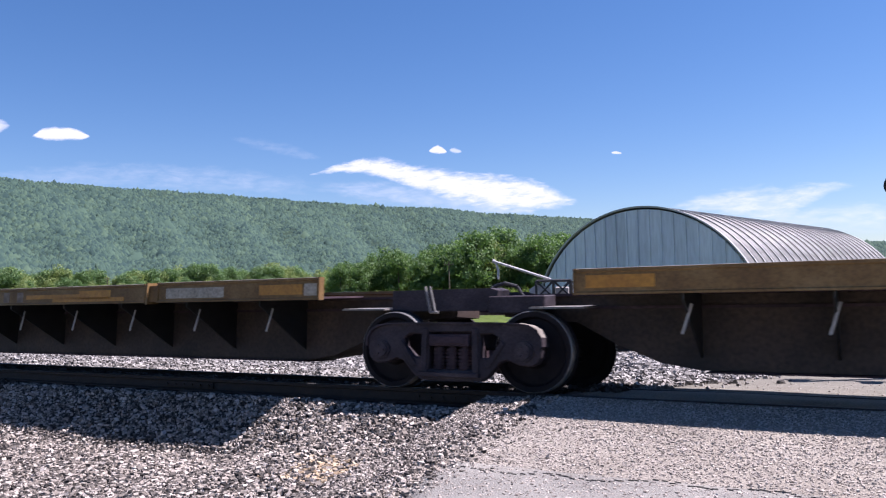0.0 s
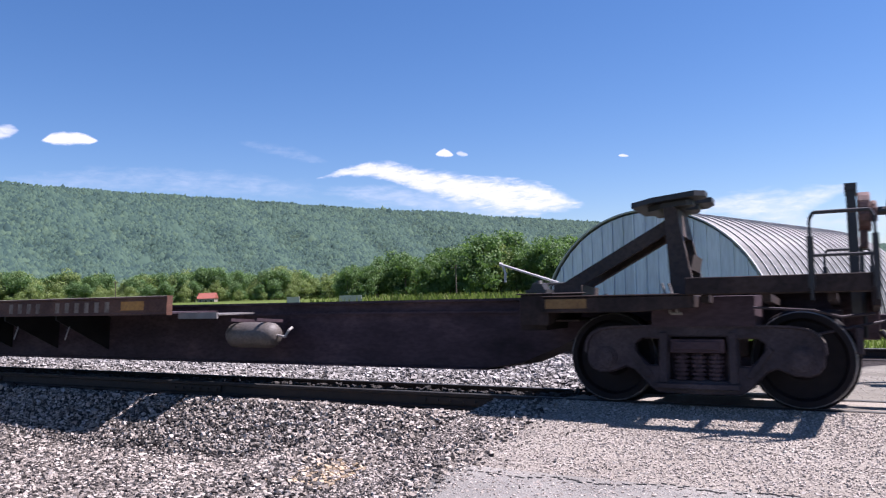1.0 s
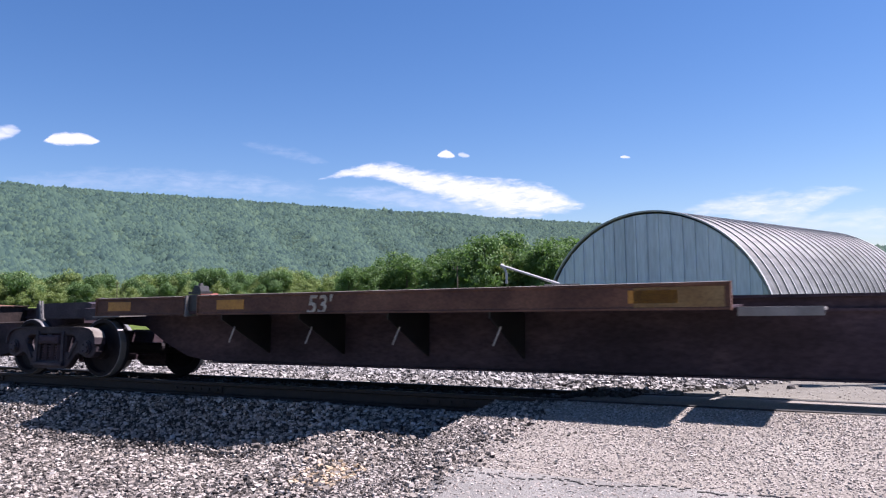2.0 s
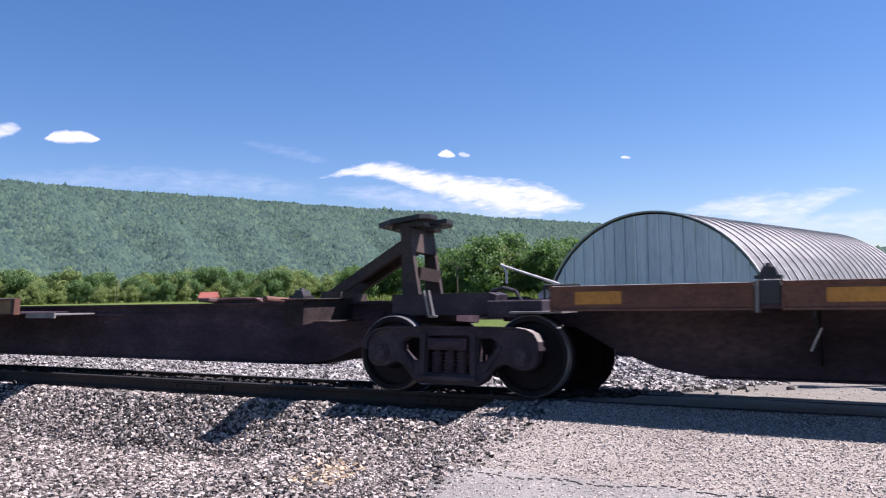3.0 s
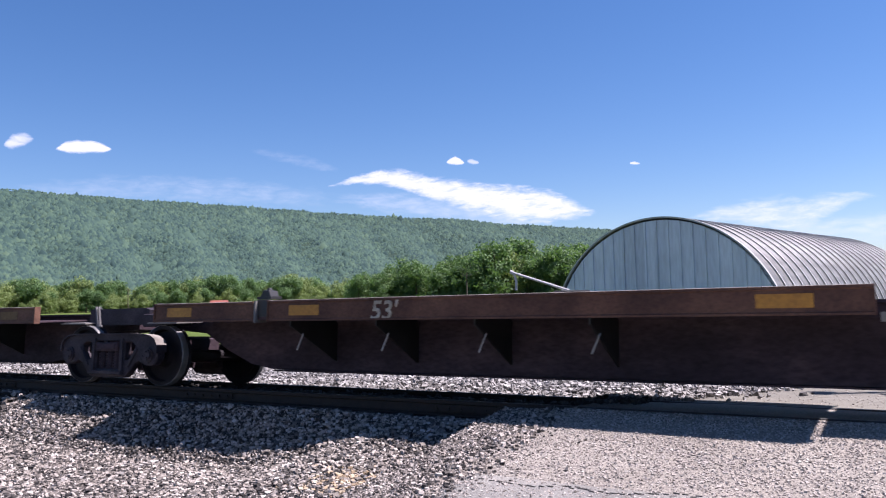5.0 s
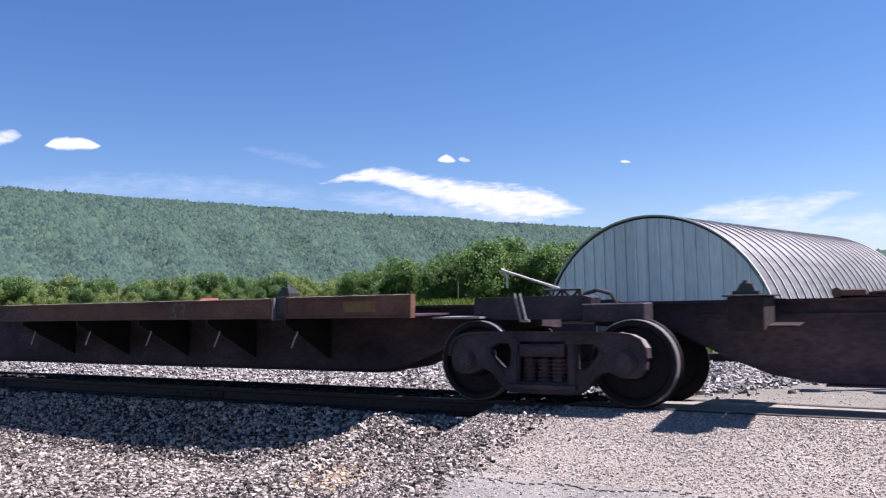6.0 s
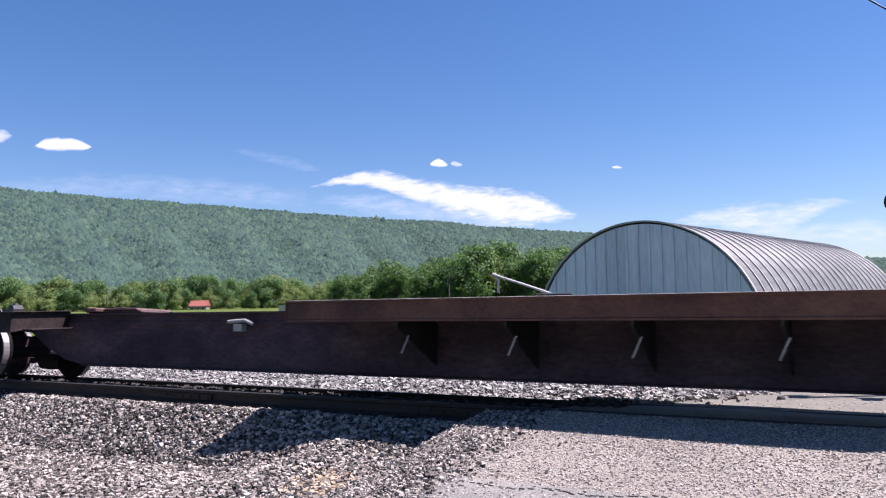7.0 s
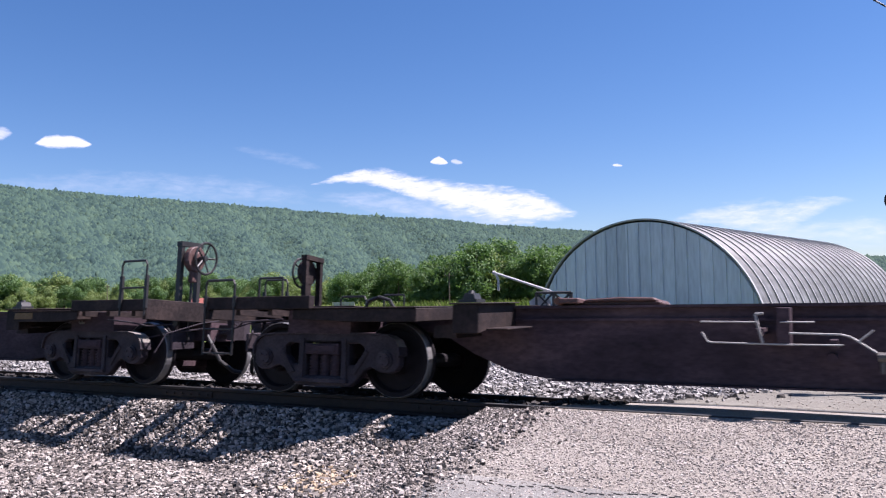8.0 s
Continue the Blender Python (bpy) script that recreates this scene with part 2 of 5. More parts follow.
def prism(bm, outline, a, b, plane="xz"):
    """An outline in a plane, drawn out from a to b across it."""
    def at(p, d):
        return {"xz": (p[0], d, p[1]), "yz": (d, p[0], p[1]), "xy": (p[0], p[1], d)}[plane]
    low, high = [bm.verts.new(at(p, a)) for p in outline], [bm.verts.new(at(p, b)) for p in outline]
    n = len(outline)
    bm.faces.new(low), bm.faces.new(high[::-1])
    for i in range(n):
        bm.faces.new((low[i], high[i], high[(i + 1) % n], low[(i + 1) % n]))
    return bm


def rod(bm, p, q, r, seg=8, r2=None):
    p, q = Vector(p), Vector(q)
    turn = (q - p).to_track_quat("Z", "Y").to_matrix().to_4x4()
    bmesh.ops.create_cone(bm, cap_ends=True, segments=seg, radius1=r, radius2=r if r2 is None else r2, depth=(q - p).length, matrix=Matrix.Translation((p + q) / 2) @ turn)
    return bm


def tube(bm, points, r, seg=6):
    for p, q in zip(points, points[1:]):
        rod(bm, p, q, r, seg)
    return bm


def bar(bm, p, q, w, h):
    """A flat bar from p to q."""
    p, q = Vector(p), Vector(q)
    turn = (q - p).to_track_quat("X", "Z").to_matrix().to_4x4()
    bmesh.ops.create_cube(bm, size=1, matrix=Matrix.Translation((p + q) / 2) @ turn @ Matrix.Diagonal(((q - p).length, w, h, 1)))
    return bm


def lathe(bm, profile, y_sign=1, seg=28):
    """A profile of (radius, y) turned about the y axis."""
    rings = []
    for r, y in profile:
        rings.append([bm.verts.new((r * math.cos(2 * math.pi * k / seg), y * y_sign, r * math.sin(2 * math.pi * k / seg))) for k in range(seg)])
    for a, b in zip(rings, rings[1:]):
        for k in range(seg):
            bm.faces.new((a[k], a[(k + 1) % seg], b[(k + 1) % seg], b[k]))
    bm.faces.new(rings[0]), bm.faces.new(rings[-1])
    return bm


def words(name, text, size, mat, parent, m, spacing=1.0, shear=0.0, label=""):
    cu = bpy.data.curves.new(name, "FONT")
    cu.body, cu.size, cu.extrude, cu.space_character, cu.shear, cu.align_x, cu.resolution_u = text, size, 0.001, spacing, shear, "CENTER", 3
    cu.bevel_depth, cu.bevel_resolution = size * 0.017, 0
    tmp = new(name, cu)
    bpy.context.view_layer.update()
    me = bpy.data.meshes.new_from_object(tmp.evaluated_get(bpy.context.evaluated_depsgraph_get()))
    bpy.data.objects.remove(tmp)
    me.materials.clear()
    me.materials.append(mat)
    ob = new(name, me)
    ob.parent, ob.matrix_basis = parent, m
    return tagged(ob, label)


# ---- ground ----
def wobble(x, y, s, seed=0.0):
    """Smooth unevenness in -1..1."""
    return (np.sin(x * 1.7 / s + seed) * np.cos(y * 1.3 / s + seed * 2.1) + 0.6 * np.sin(x * 3.1 / s + y * 2.3 / s + seed * 3.3) + 0.4 * np.cos(y * 5.3 / s - x * 4.1 / s + seed)) / 2.0


def road_level(x, y):
    return np.interp(y, [-6, 0, 3, 5.2, 6.8, 7.4, 7.56, 8.9, 9.1, 13, 18], [-0.4, -0.36, -0.25, -0.1, 0.055, 0.1, 0.098, -0.004, -0.015, -0.08, -0.14]) + 0.008 * wobble(x, y, 1.2)


ROAD_EDGE_NEAR, ROAD_EDGE_FAR = -2.95, -2.1


def ground_level(x, y):
    low = np.interp(x, [-30, -10.4, -9.2, -8.1, -7.1, -6.4, -5.8, -5.3, -4.8, -4.2, -3.7, -3.3], [-0.56, -0.56, -0.57, -0.6, -0.59, -0.56, -0.5, -0.4, -0.24, -0.25, -0.3, -0.26])
    brow = np.interp(x, [-30, -9, -7, -5, -4.0, -3.4], [-0.1, -0.09, -0.05, -0.05, -0.07, -0.06])
    flat = np.interp(x, [-30, -6, -4.6, -3.4], [-0.62, -0.57, -0.42, -0.33])
    near = np.where(y > 7.12, np.interp(y, [7.12, 7.4], [0, 1]) * (-0.095 - brow) + brow, np.where(y > 6.27, np.interp(y, [6.27, 7.12], [0, 1]) * (brow - low) + low, np.interp(y, [4.4, 6.27], [0, 1]) * (low - flat) + flat))
    z = np.where(y < 7.4, near, np.interp(y, [7.4, 7.44, 7.56, 8.9, 9.1, 10.2, 13.5, 17, 23], [-0.095, -0.05, 0.02, -0.09, -0.1, -0.09, -0.12, -0.15, -0.18]))
    z = z + np.where((y < 7.35) | (y > 9.3), 0.022 * wobble(x, y, 0.45, 1.0), 0)
    edge = np.clip((x - (ROAD_EDGE_NEAR - 0.32)) / 0.32, 0, 1)
    edge_far = np.clip((x - (ROAD_EDGE_FAR + np.clip(y - 9.1, 0, 4) * 0.5 - 0.5)) / 0.5, 0, 1)
    k = np.where(y < 8.2, edge, edge_far)
    road = road_level(x, y) - 0.03
    z = z * (1 - k) + road * k
    far = np.clip((np.abs(x) + np.abs(y) - 40) / 60, 0, 1)
    return z * (1 - far) + (-0.18) * far


def axis(parts):
    out = []
    for a, b, n in parts:
        out += list(np.linspace(a, b, n, endpoint=False))
    return np.array(out + [parts[-1][1]])


def build_ground():
    xs = axis([(-4200, -200, 14), (-200, -40, 20), (-40, -14, 52), (-14, 2, 160), (2, 40, 40), (40, 300, 16), (300, 4200, 12)])
    ys = axis([(-4200, -60, 12), (-60, 2, 20), (2, 4, 10), (4, 16, 160), (16, 40, 40), (40, 300, 30), (300, 4200, 14)])
    gx, gy = np.meshgrid(xs, ys)
    gz = ground_level(gx, gy)
    n = len(xs)
    verts = np.stack([gx.ravel(), gy.ravel(), gz.ravel()], 1)
    i, j = np.meshgrid(np.arange(len(ys) - 1), np.arange(n - 1), indexing="ij")
    a = (i * n + j).ravel()
    faces = np.stack([a, a + 1, a + n + 1, a + n], 1)
    ob = link_mesh("ground", verts.tolist(), faces.tolist(), GRASS, smooth=True)
    ob.data.materials.append(SHADED_BED)
    ob.data.materials.append(DARK_BALLAST)
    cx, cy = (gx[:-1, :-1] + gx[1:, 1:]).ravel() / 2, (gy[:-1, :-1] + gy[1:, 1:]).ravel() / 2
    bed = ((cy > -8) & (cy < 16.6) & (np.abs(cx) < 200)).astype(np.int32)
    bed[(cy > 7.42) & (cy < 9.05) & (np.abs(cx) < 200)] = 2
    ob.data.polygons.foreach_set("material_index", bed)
    tagged(ob, "grey ballast and green meadow running to the hills", "ground", kind="structure")


def strip(name, x0, x1, y0, y1, nx, ny, lift, mat, ragged=0.0, label=""):
    """A sheet with thickness on the road's level, its left edge ragged."""
    rng = np.random.RandomState(5)
    ys, verts, faces = np.linspace(y0, y1, ny), [], []
    for y in ys:
        left = (x0(y) if callable(x0) else x0) + (ragged * rng.uniform(-1, 1) if ragged else 0)
        for x in np.linspace(left, x1, nx):
            verts.append((x, y, float(road_level(x, y)) + lift))
    for r in range(ny - 1):
        for c in range(nx - 1):
            a = r * nx + c
            faces.append((a, a + 1, a + nx + 1, a + nx))
    ob = link_mesh(name, verts, faces, mat, smooth=True)
    mod = ob.modifiers.new("thickness", "SOLIDIFY")
    mod.thickness, mod.offset = 0.05, -1
    return tagged(ob, label, "road", kind="structure")


def build_road():
    strip("road_near", ROAD_EDGE_NEAR, 9, 2.0, 7.446, 60, 120, 0.0, CHIP, 0.05, "pale gravelly asphalt road up to the rails")
    strip("road_apron", lambda y: -2.75 + 0.12 * math.sin(y * 2) + max(0, y - 4.9) * 0.5, 9, -6, 5.22, 60, 90, 0.003, ASPHALT, 0.03, "smoother grey asphalt apron of the road")
    strip("road_middle", -2.75, 9, 7.57, 8.89, 50, 20, 0.0, CHIP, 0.03, "asphalt infill between the rails")
    strip("road_far", lambda y: ROAD_EDGE_FAR + max(0, y - 9.1) * 0.5, 9, 9.08, 17.4, 50, 70, 0.0, DIRT, 0.07, "pale road beyond the track")
    bm = bmesh.new()
    rng = random.Random(3)
    for k in range(240):
        x = -2.6 + k * 0.03
        y = 5.2 + 0.12 * math.sin(x * 1.1 + 1.2) + 0.018 * rng.uniform(-1, 1) + 0.03 * math.sin(x * 9) - max(0, x + 1.2) * 0.12
        if rng.random() < 0.3:
            continue
        z = float(road_level(x, y)) + 0.004
        bar(bm, (x - 0.02, y + 0.012 * rng.uniform(-1, 1), z), (x + 0.02, y + 0.012 * rng.uniform(-1, 1), z), 0.003 + 0.011 * rng.random(), 0.012)
    tagged(part("road_seam", bm, TAR, None), "dark crumbling tar seam across the asphalt", "road seam", kind="structure")


def scatter_stones(name, count, area, size, label, seed, mat=None, on_road=False):
    """Broken stones, joined, lying on the ground."""
    rng = np.random.RandomState(seed)
    bm = bmesh.new()
    bmesh.ops.create_cube(bm, size=1.25)
    base = np.array([v.co[:] for v in bm.verts])
    bm.normal_update()
    # the bedded underside is left off
    tri = np.array([[v.index for v in f.verts] for f in bm.faces if f.normal.z > -0.5])
    bm.free()
    x, y = area(rng, count)
    spill = 0.16 * rng.standard_exponential(len(x)) - 0.1
    keep = on_road | ~(((y < 8.2) & (x > ROAD_EDGE_NEAR + spill)) | ((y > 8.2) & (x > ROAD_EDGE_FAR + np.clip(y - 9.1, 0, 9) * 0.5 + spill)))
    keep &= ~((np.abs(np.abs(y - TRACK) - 0.75) < 0.09) & (y > 7.3))
    x, y = x[keep], y[keep]
    n = len(x)
    r = size * rng.lognormal(0, 0.3, n).clip(0.5, 1.9)
    z = (road_level(x, y) if on_road else np.maximum(ground_level(x, y), np.where(x > ROAD_EDGE_NEAR, road_level(x, y), -9))) + r * (0.1 if on_road else 0.42)
    jag = base[None] * rng.uniform(0.6, 1.25, (n, len(base), 1))
    jag = jag * np.stack([r * rng.uniform(0.8, 1.35, n), r * rng.uniform(0.7, 1.2, n), r * rng.uniform(0.6, 1.05, n)], 1)[:, None]
    a, b = rng.uniform(0, 6.28, n), rng.normal(0, 0.5, n)
    ca, sa, cb, sb = np.cos(a), np.sin(a), np.cos(b), np.sin(b)
    rot = np.stack([np.stack([ca, -sa * cb, sa * sb], 1), np.stack([sa, ca * cb, -ca * sb], 1), np.stack([0 * a, sb, cb], 1)], 1)
    pts = np.einsum("nij,nvj->nvi", rot, jag) + np.stack([x, y, z], 1)[:, None]
    faces = (tri[None] + (np.arange(n) * len(base))[:, None, None]).reshape(-1, tri.shape[1])
    tagged(link_mesh(name, pts.reshape(-1, 3).tolist(), faces.tolist(), mat or STONE), label, "gravel", kind="stuff")


def build_ballast():
    def near(rng, n):
        return rng.uniform(-11.5, -2.6, n), rng.uniform(3.2, 7.42, n)

    def near_left(rng, n):
        return rng.uniform(-26, -11.5, n), rng.uniform(5.0, 7.42, n)

    def between(rng, n):
        return rng.uniform(-16, -2.3, n), rng.uniform(7.58, 9.1, n)

    def far(rng, n):
        return -0.6 - 17 * rng.beta(1.0, 1.5, n), rng.uniform(9.06, 14.8, n)

    def far_left(rng, n):
        return rng.uniform(-42, -16, n), rng.uniform(9.06, 12.5, n)

    def behind(rng, n):
        return rng.uniform(-9, -2.9, n), rng.uniform(-4, 3.2, n)

    def verge(rng, n):
        return -3.42 + 0.24 * rng.gamma(2.0, 0.62, n), rng.uniform(3.2, 7.3, n)

    def tan_spot(rng, n):
        return rng.normal(-4.0, 0.22, n), rng.normal(5.35, 0.2, n)

    def on_near(rng, n):
        return rng.uniform(-3.0, 1.2, n), 7.42 - 3.0 * rng.beta(1.0, 1.3, n)

    def on_far(rng, n):
        return rng.uniform(-2.0, 2.5, n), rng.uniform(9.1, 12.5, n)
    scatter_stones("gravel", 24000, on_near, 0.0082, "pale stone chips worn into the road surface", 7, ROADCHIP, True)
    scatter_stones("gravel", 1500, on_far, 0.008, "pale stone chips on the far road", 8, ROADCHIP, True)
    scatter_stones("gravel", 72000, near, 0.0178, "broken grey and tan ballast stones on the track shoulder", 1)
    scatter_stones("gravel", 11000, verge, 0.0105, "fine gravel spilt between the ballast and the road", 12, STONE, True)
    scatter_stones("gravel", 420, tan_spot, 0.021, "patch of tan broken stones in the ballast", 15, TAN_STONE)
    scatter_stones("gravel", 4000, behind, 0.034, "broken grey ballast stones beside the road", 9)
    scatter_stones("gravel", 9000, near_left, 0.034, "broken grey ballast stones along the track", 2)
    scatter_stones("gravel", 4500, between, 0.032, "dark ballast between the ties", 3, DARK_BALLAST)
    scatter_stones("gravel", 30000, far, 0.028, "pale ballast stones beyond the far rail", 4, PALE_STONE)
    scatter_stones("gravel", 10000, far_left, 0.036, "pale ballast stones beside the far rail", 6, PALE_STONE)


def rail_piece(name, y, x0, x1, label, parent=None):
    prof = [(-0.07, -0.17), (0.07, -0.17), (0.07, -0.158), (0.012, -0.14), (0.009, -0.05), (0.034, -0.04), (0.036, -0.008), (0.026, 0.0),
            (-0.026, 0.0), (-0.036, -0.008), (-0.034, -0.04), (-0.009, -0.05), (-0.012, -0.14), (-0.07, -0.158)]
    bm = prism(bmesh.new(), [(p[0] + y, p[1]) for p in prof], x0, x1, "yz")
    ob = tagged(part(name, bm, RAIL, None), label, "rail", kind="structure")
    ob.matrix_basis = pose(0, TRACK, BED_Z, CANT, 0, 0)
    ob.data.materials.append(HEAD)
    for f in ob.data.polygons:
        if f.normal.z > 0.3 and f.center.z > -0.01:
            f.material_index = 1
    return ob


def build_track():
    near = rail_piece("rail_near", -0.75, -320, 120, "worn steel rail with a polished head")
    far = rail_piece("rail_far", 0.75, -320, 120, "worn steel rail with a polished head")
    side = rail_piece("rail_siding", 0.0, -60, 30, "rusty unused siding rail along the ballast")
    side.matrix_basis = pose(0, 15.0, 0.07)
    for ob, y in ((near, -0.75), (far, 0.75)):
        for x in (-12.7, -7.9, -3.95):
            bm = bmesh.new()
            for s in (-1, 1):
                box(bm, x - 0.45, x + 0.45, y + s * 0.012, y + s * 0.034, -0.128, -0.056)
            for k in range(6):
                rod(bm, (x - 0.38 + k * 0.152, y - 0.055, -0.092), (x - 0.38 + k * 0.152, y - 0.03, -0.092), 0.018, 6)
            part("joint_bar", bm, RAIL, ob, "bolted joint bar")
    proto = None
    for k in range(70):
        x = -36 + k * 0.53
        if x > -2.9:
            break
        if proto is None:
            bm = box(bmesh.new(), -0.115, 0.115, -0.835, 1.0, -0.35, -0.172)
            proto = tagged(part("railroad_tie", bm, TIE, None, bevel=0.01), "weathered dark wooden tie under the rails", "tie", "ties under the track")
            proto.matrix_basis = pose(x, TRACK, BED_Z, CANT, 0, 0)
        else:
            copy_thing(proto, pose(x, TRACK, BED_Z, CANT, 0, 0))


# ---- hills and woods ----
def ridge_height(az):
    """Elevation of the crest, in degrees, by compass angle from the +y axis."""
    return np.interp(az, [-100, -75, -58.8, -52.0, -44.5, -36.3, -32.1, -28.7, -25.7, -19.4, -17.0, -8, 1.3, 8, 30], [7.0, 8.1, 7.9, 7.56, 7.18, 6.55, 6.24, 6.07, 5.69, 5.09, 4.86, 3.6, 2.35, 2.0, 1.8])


def ridge_distance(az):
    return np.interp(az, [-100, -59, -18, 30], [2500, 2600, 3400, 3700])


def hollows(az, h):
    """Hollows between the spurs, running aslant down the slope; h is the height from foot to crest."""
    out = 0.0
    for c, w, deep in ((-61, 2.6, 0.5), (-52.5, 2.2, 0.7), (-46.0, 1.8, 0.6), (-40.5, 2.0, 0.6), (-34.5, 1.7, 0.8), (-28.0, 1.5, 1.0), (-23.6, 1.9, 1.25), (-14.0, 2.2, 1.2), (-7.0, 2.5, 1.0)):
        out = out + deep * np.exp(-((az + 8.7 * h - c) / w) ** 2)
    return out


def swells(x, y):
    """Uneven ground at 60 to 300 metres, metres of rise."""
    rng = np.random.RandomState(3)
    out = 0.0
    for k in range(14):
        size, a, p = 60 * 1.13 ** k, rng.uniform(0, math.pi), rng.uniform(0, 6.28)
        out = out + 0.009 * size * np.sin((x * math.cos(a) + y * math.sin(a)) * 6.283 / size + p)
    return out


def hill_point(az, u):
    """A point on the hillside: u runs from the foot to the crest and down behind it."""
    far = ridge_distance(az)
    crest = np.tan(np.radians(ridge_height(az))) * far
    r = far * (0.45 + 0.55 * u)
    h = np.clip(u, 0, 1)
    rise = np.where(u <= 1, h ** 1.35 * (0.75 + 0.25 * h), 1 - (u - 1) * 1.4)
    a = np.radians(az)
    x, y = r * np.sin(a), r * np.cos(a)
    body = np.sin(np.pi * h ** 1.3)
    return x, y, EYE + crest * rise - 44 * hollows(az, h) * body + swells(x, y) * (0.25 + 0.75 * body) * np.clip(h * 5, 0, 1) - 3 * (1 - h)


def build_hills():
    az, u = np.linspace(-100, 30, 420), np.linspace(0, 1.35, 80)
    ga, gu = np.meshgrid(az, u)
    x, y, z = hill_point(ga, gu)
    n = len(az)
    i, j = np.meshgrid(np.arange(len(u) - 1), np.arange(n - 1), indexing="ij")
    a = (i * n + j).ravel()
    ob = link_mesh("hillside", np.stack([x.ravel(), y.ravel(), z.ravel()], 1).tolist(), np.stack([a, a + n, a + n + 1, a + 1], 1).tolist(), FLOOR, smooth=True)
    tagged(ob, "long wooded ridge behind the valley", "hill", kind="structure")
    # tree crowns over the slope, each a low uneven dome
    rng = np.random.RandomState(11)
    count = 125000
    ca = rng.uniform(-66, 4, count)
    cu = 1.02 * rng.beta(1.15, 1.0, count)
    x, y, z = hill_point(ca, cu)
    ring = np.arange(6) * math.pi / 3
    base = np.concatenate([np.stack([np.cos(ring), np.sin(ring), 0 * ring], 1), [[0, 0, 1.0]]])
    tri = np.array([(k, (k + 1) % 6, 6) for k in range(6)])
    r = rng.lognormal(1.5, 0.4, count) * np.interp(cu, [0, 0.9, 1], [0.85, 1.05, 0.75])
    pts = base[None] * rng.uniform(0.7, 1.3, (count, 7, 1)) * np.stack([r, r, r * rng.uniform(0.5, 1.25, count)], 1)[:, None]
    pts[:, 6, :2] += rng.normal(0, 0.2, (count, 2)) * r[:, None]
    pts[:, :, 0] += x[:, None]
    pts[:, :, 1] += y[:, None]
    where = np.degrees(np.arctan2(pts[:, :6, 0], pts[:, :6, 1]))
    along = (np.hypot(pts[:, :6, 0], pts[:, :6, 1]) / ridge_distance(where) - 0.45) / 0.55
    pts[:, :6, 2] = hill_point(where, along)[2] - 0.4
    pts[:, 6, 2] += z
    faces = (tri[None] + (np.arange(count) * 7)[:, None, None]).reshape(-1, 3)
    tagged(link_mesh("ridge_woods", pts.reshape(-1, 3).tolist(), faces.tolist(), HAZED_FOREST, True), "dense green deciduous forest covering the ridge", "forest", kind="stuff")


def tree_prototype(seed, height, spread, leaf, mat, label, per=115):
    rng = random.Random(seed)
    tree = thing("tree", pose(0, 0, 0), label, "tree", "trees along the field")
    bm = bmesh.new()
    top = Vector((rng.uniform(-0.4, 0.4), rng.uniform(-0.4, 0.4), height * 0.8))
    rod(bm, (0, 0, -0.3), top * 0.45, height * 0.022, 8, height * 0.015)
    rod(bm, top * 0.45, top, height * 0.015, 7, height * 0.004)
    centres = []
    for k in range(13):
        f = rng.uniform(0.22, 0.85)
        a = k * 2.4 + rng.uniform(-0.4, 0.4)
        reach = spread * (1.05 - 0.55 * abs(f - 0.42) / 0.5) * rng.uniform(0.55, 1.0)
        tip = top * f + Vector((math.cos(a) * reach, math.sin(a) * reach, height * rng.uniform(0.05, 0.2)))
        rod(bm, top * f, tip, height * 0.007, 5, height * 0.002)
        centres.append((tip, spread * rng.uniform(0.32, 0.5)))
        centres.append((top * f * 0.5 + tip * 0.5 + Vector((0, 0, height * 0.04)), spread * rng.uniform(0.3, 0.45)))
    centres += [(top + Vector((0, 0, height * 0.06)), spread * 0.42), (top * 0.9, spread * 0.45), (top * 0.55, spread * 0.5)]
    for k in range(6):
        a = k * 1.05
        centres.append((Vector((math.cos(a) * spread * 0.6, math.sin(a) * spread * 0.6, height * rng.uniform(0.1, 0.25))), spread * rng.uniform(0.25, 0.4)))
    part("trunk", bm, BARK, tree)
    npr = np.random.RandomState(seed)
    verts, faces = [], []
    for c, r in centres:
        d = npr.normal(0, 1, (per, 3))
        d /= np.linalg.norm(d, axis=1)[:, None]
        p = np.array(c) + d * (r * npr.uniform(0.5, 1.18, per))[:, None] * np.array((1, 1, 0.8))
        t1 = np.cross(d + npr.normal(0, 0.9, (per, 3)), npr.normal(0, 1, (per, 3)))
        t1 /= np.linalg.norm(t1, axis=1)[:, None] + 1e-6
        t2 = np.cross(d, t1)
        s = leaf * npr.uniform(0.6, 1.35, per)[:, None]
        for q in range(per):
            n = len(verts)
            verts += [tuple(p[q] - t1[q] * s[q]), tuple(p[q] + t2[q] * s[q] * 1.1 + d[q] * s[q] * 0.2), tuple(p[q] + t1[q] * s[q])]
            faces.append((n, n + 1, n + 2))
    crown = link_mesh("crown", verts, faces, mat)
    crown.parent = tree
    return tree


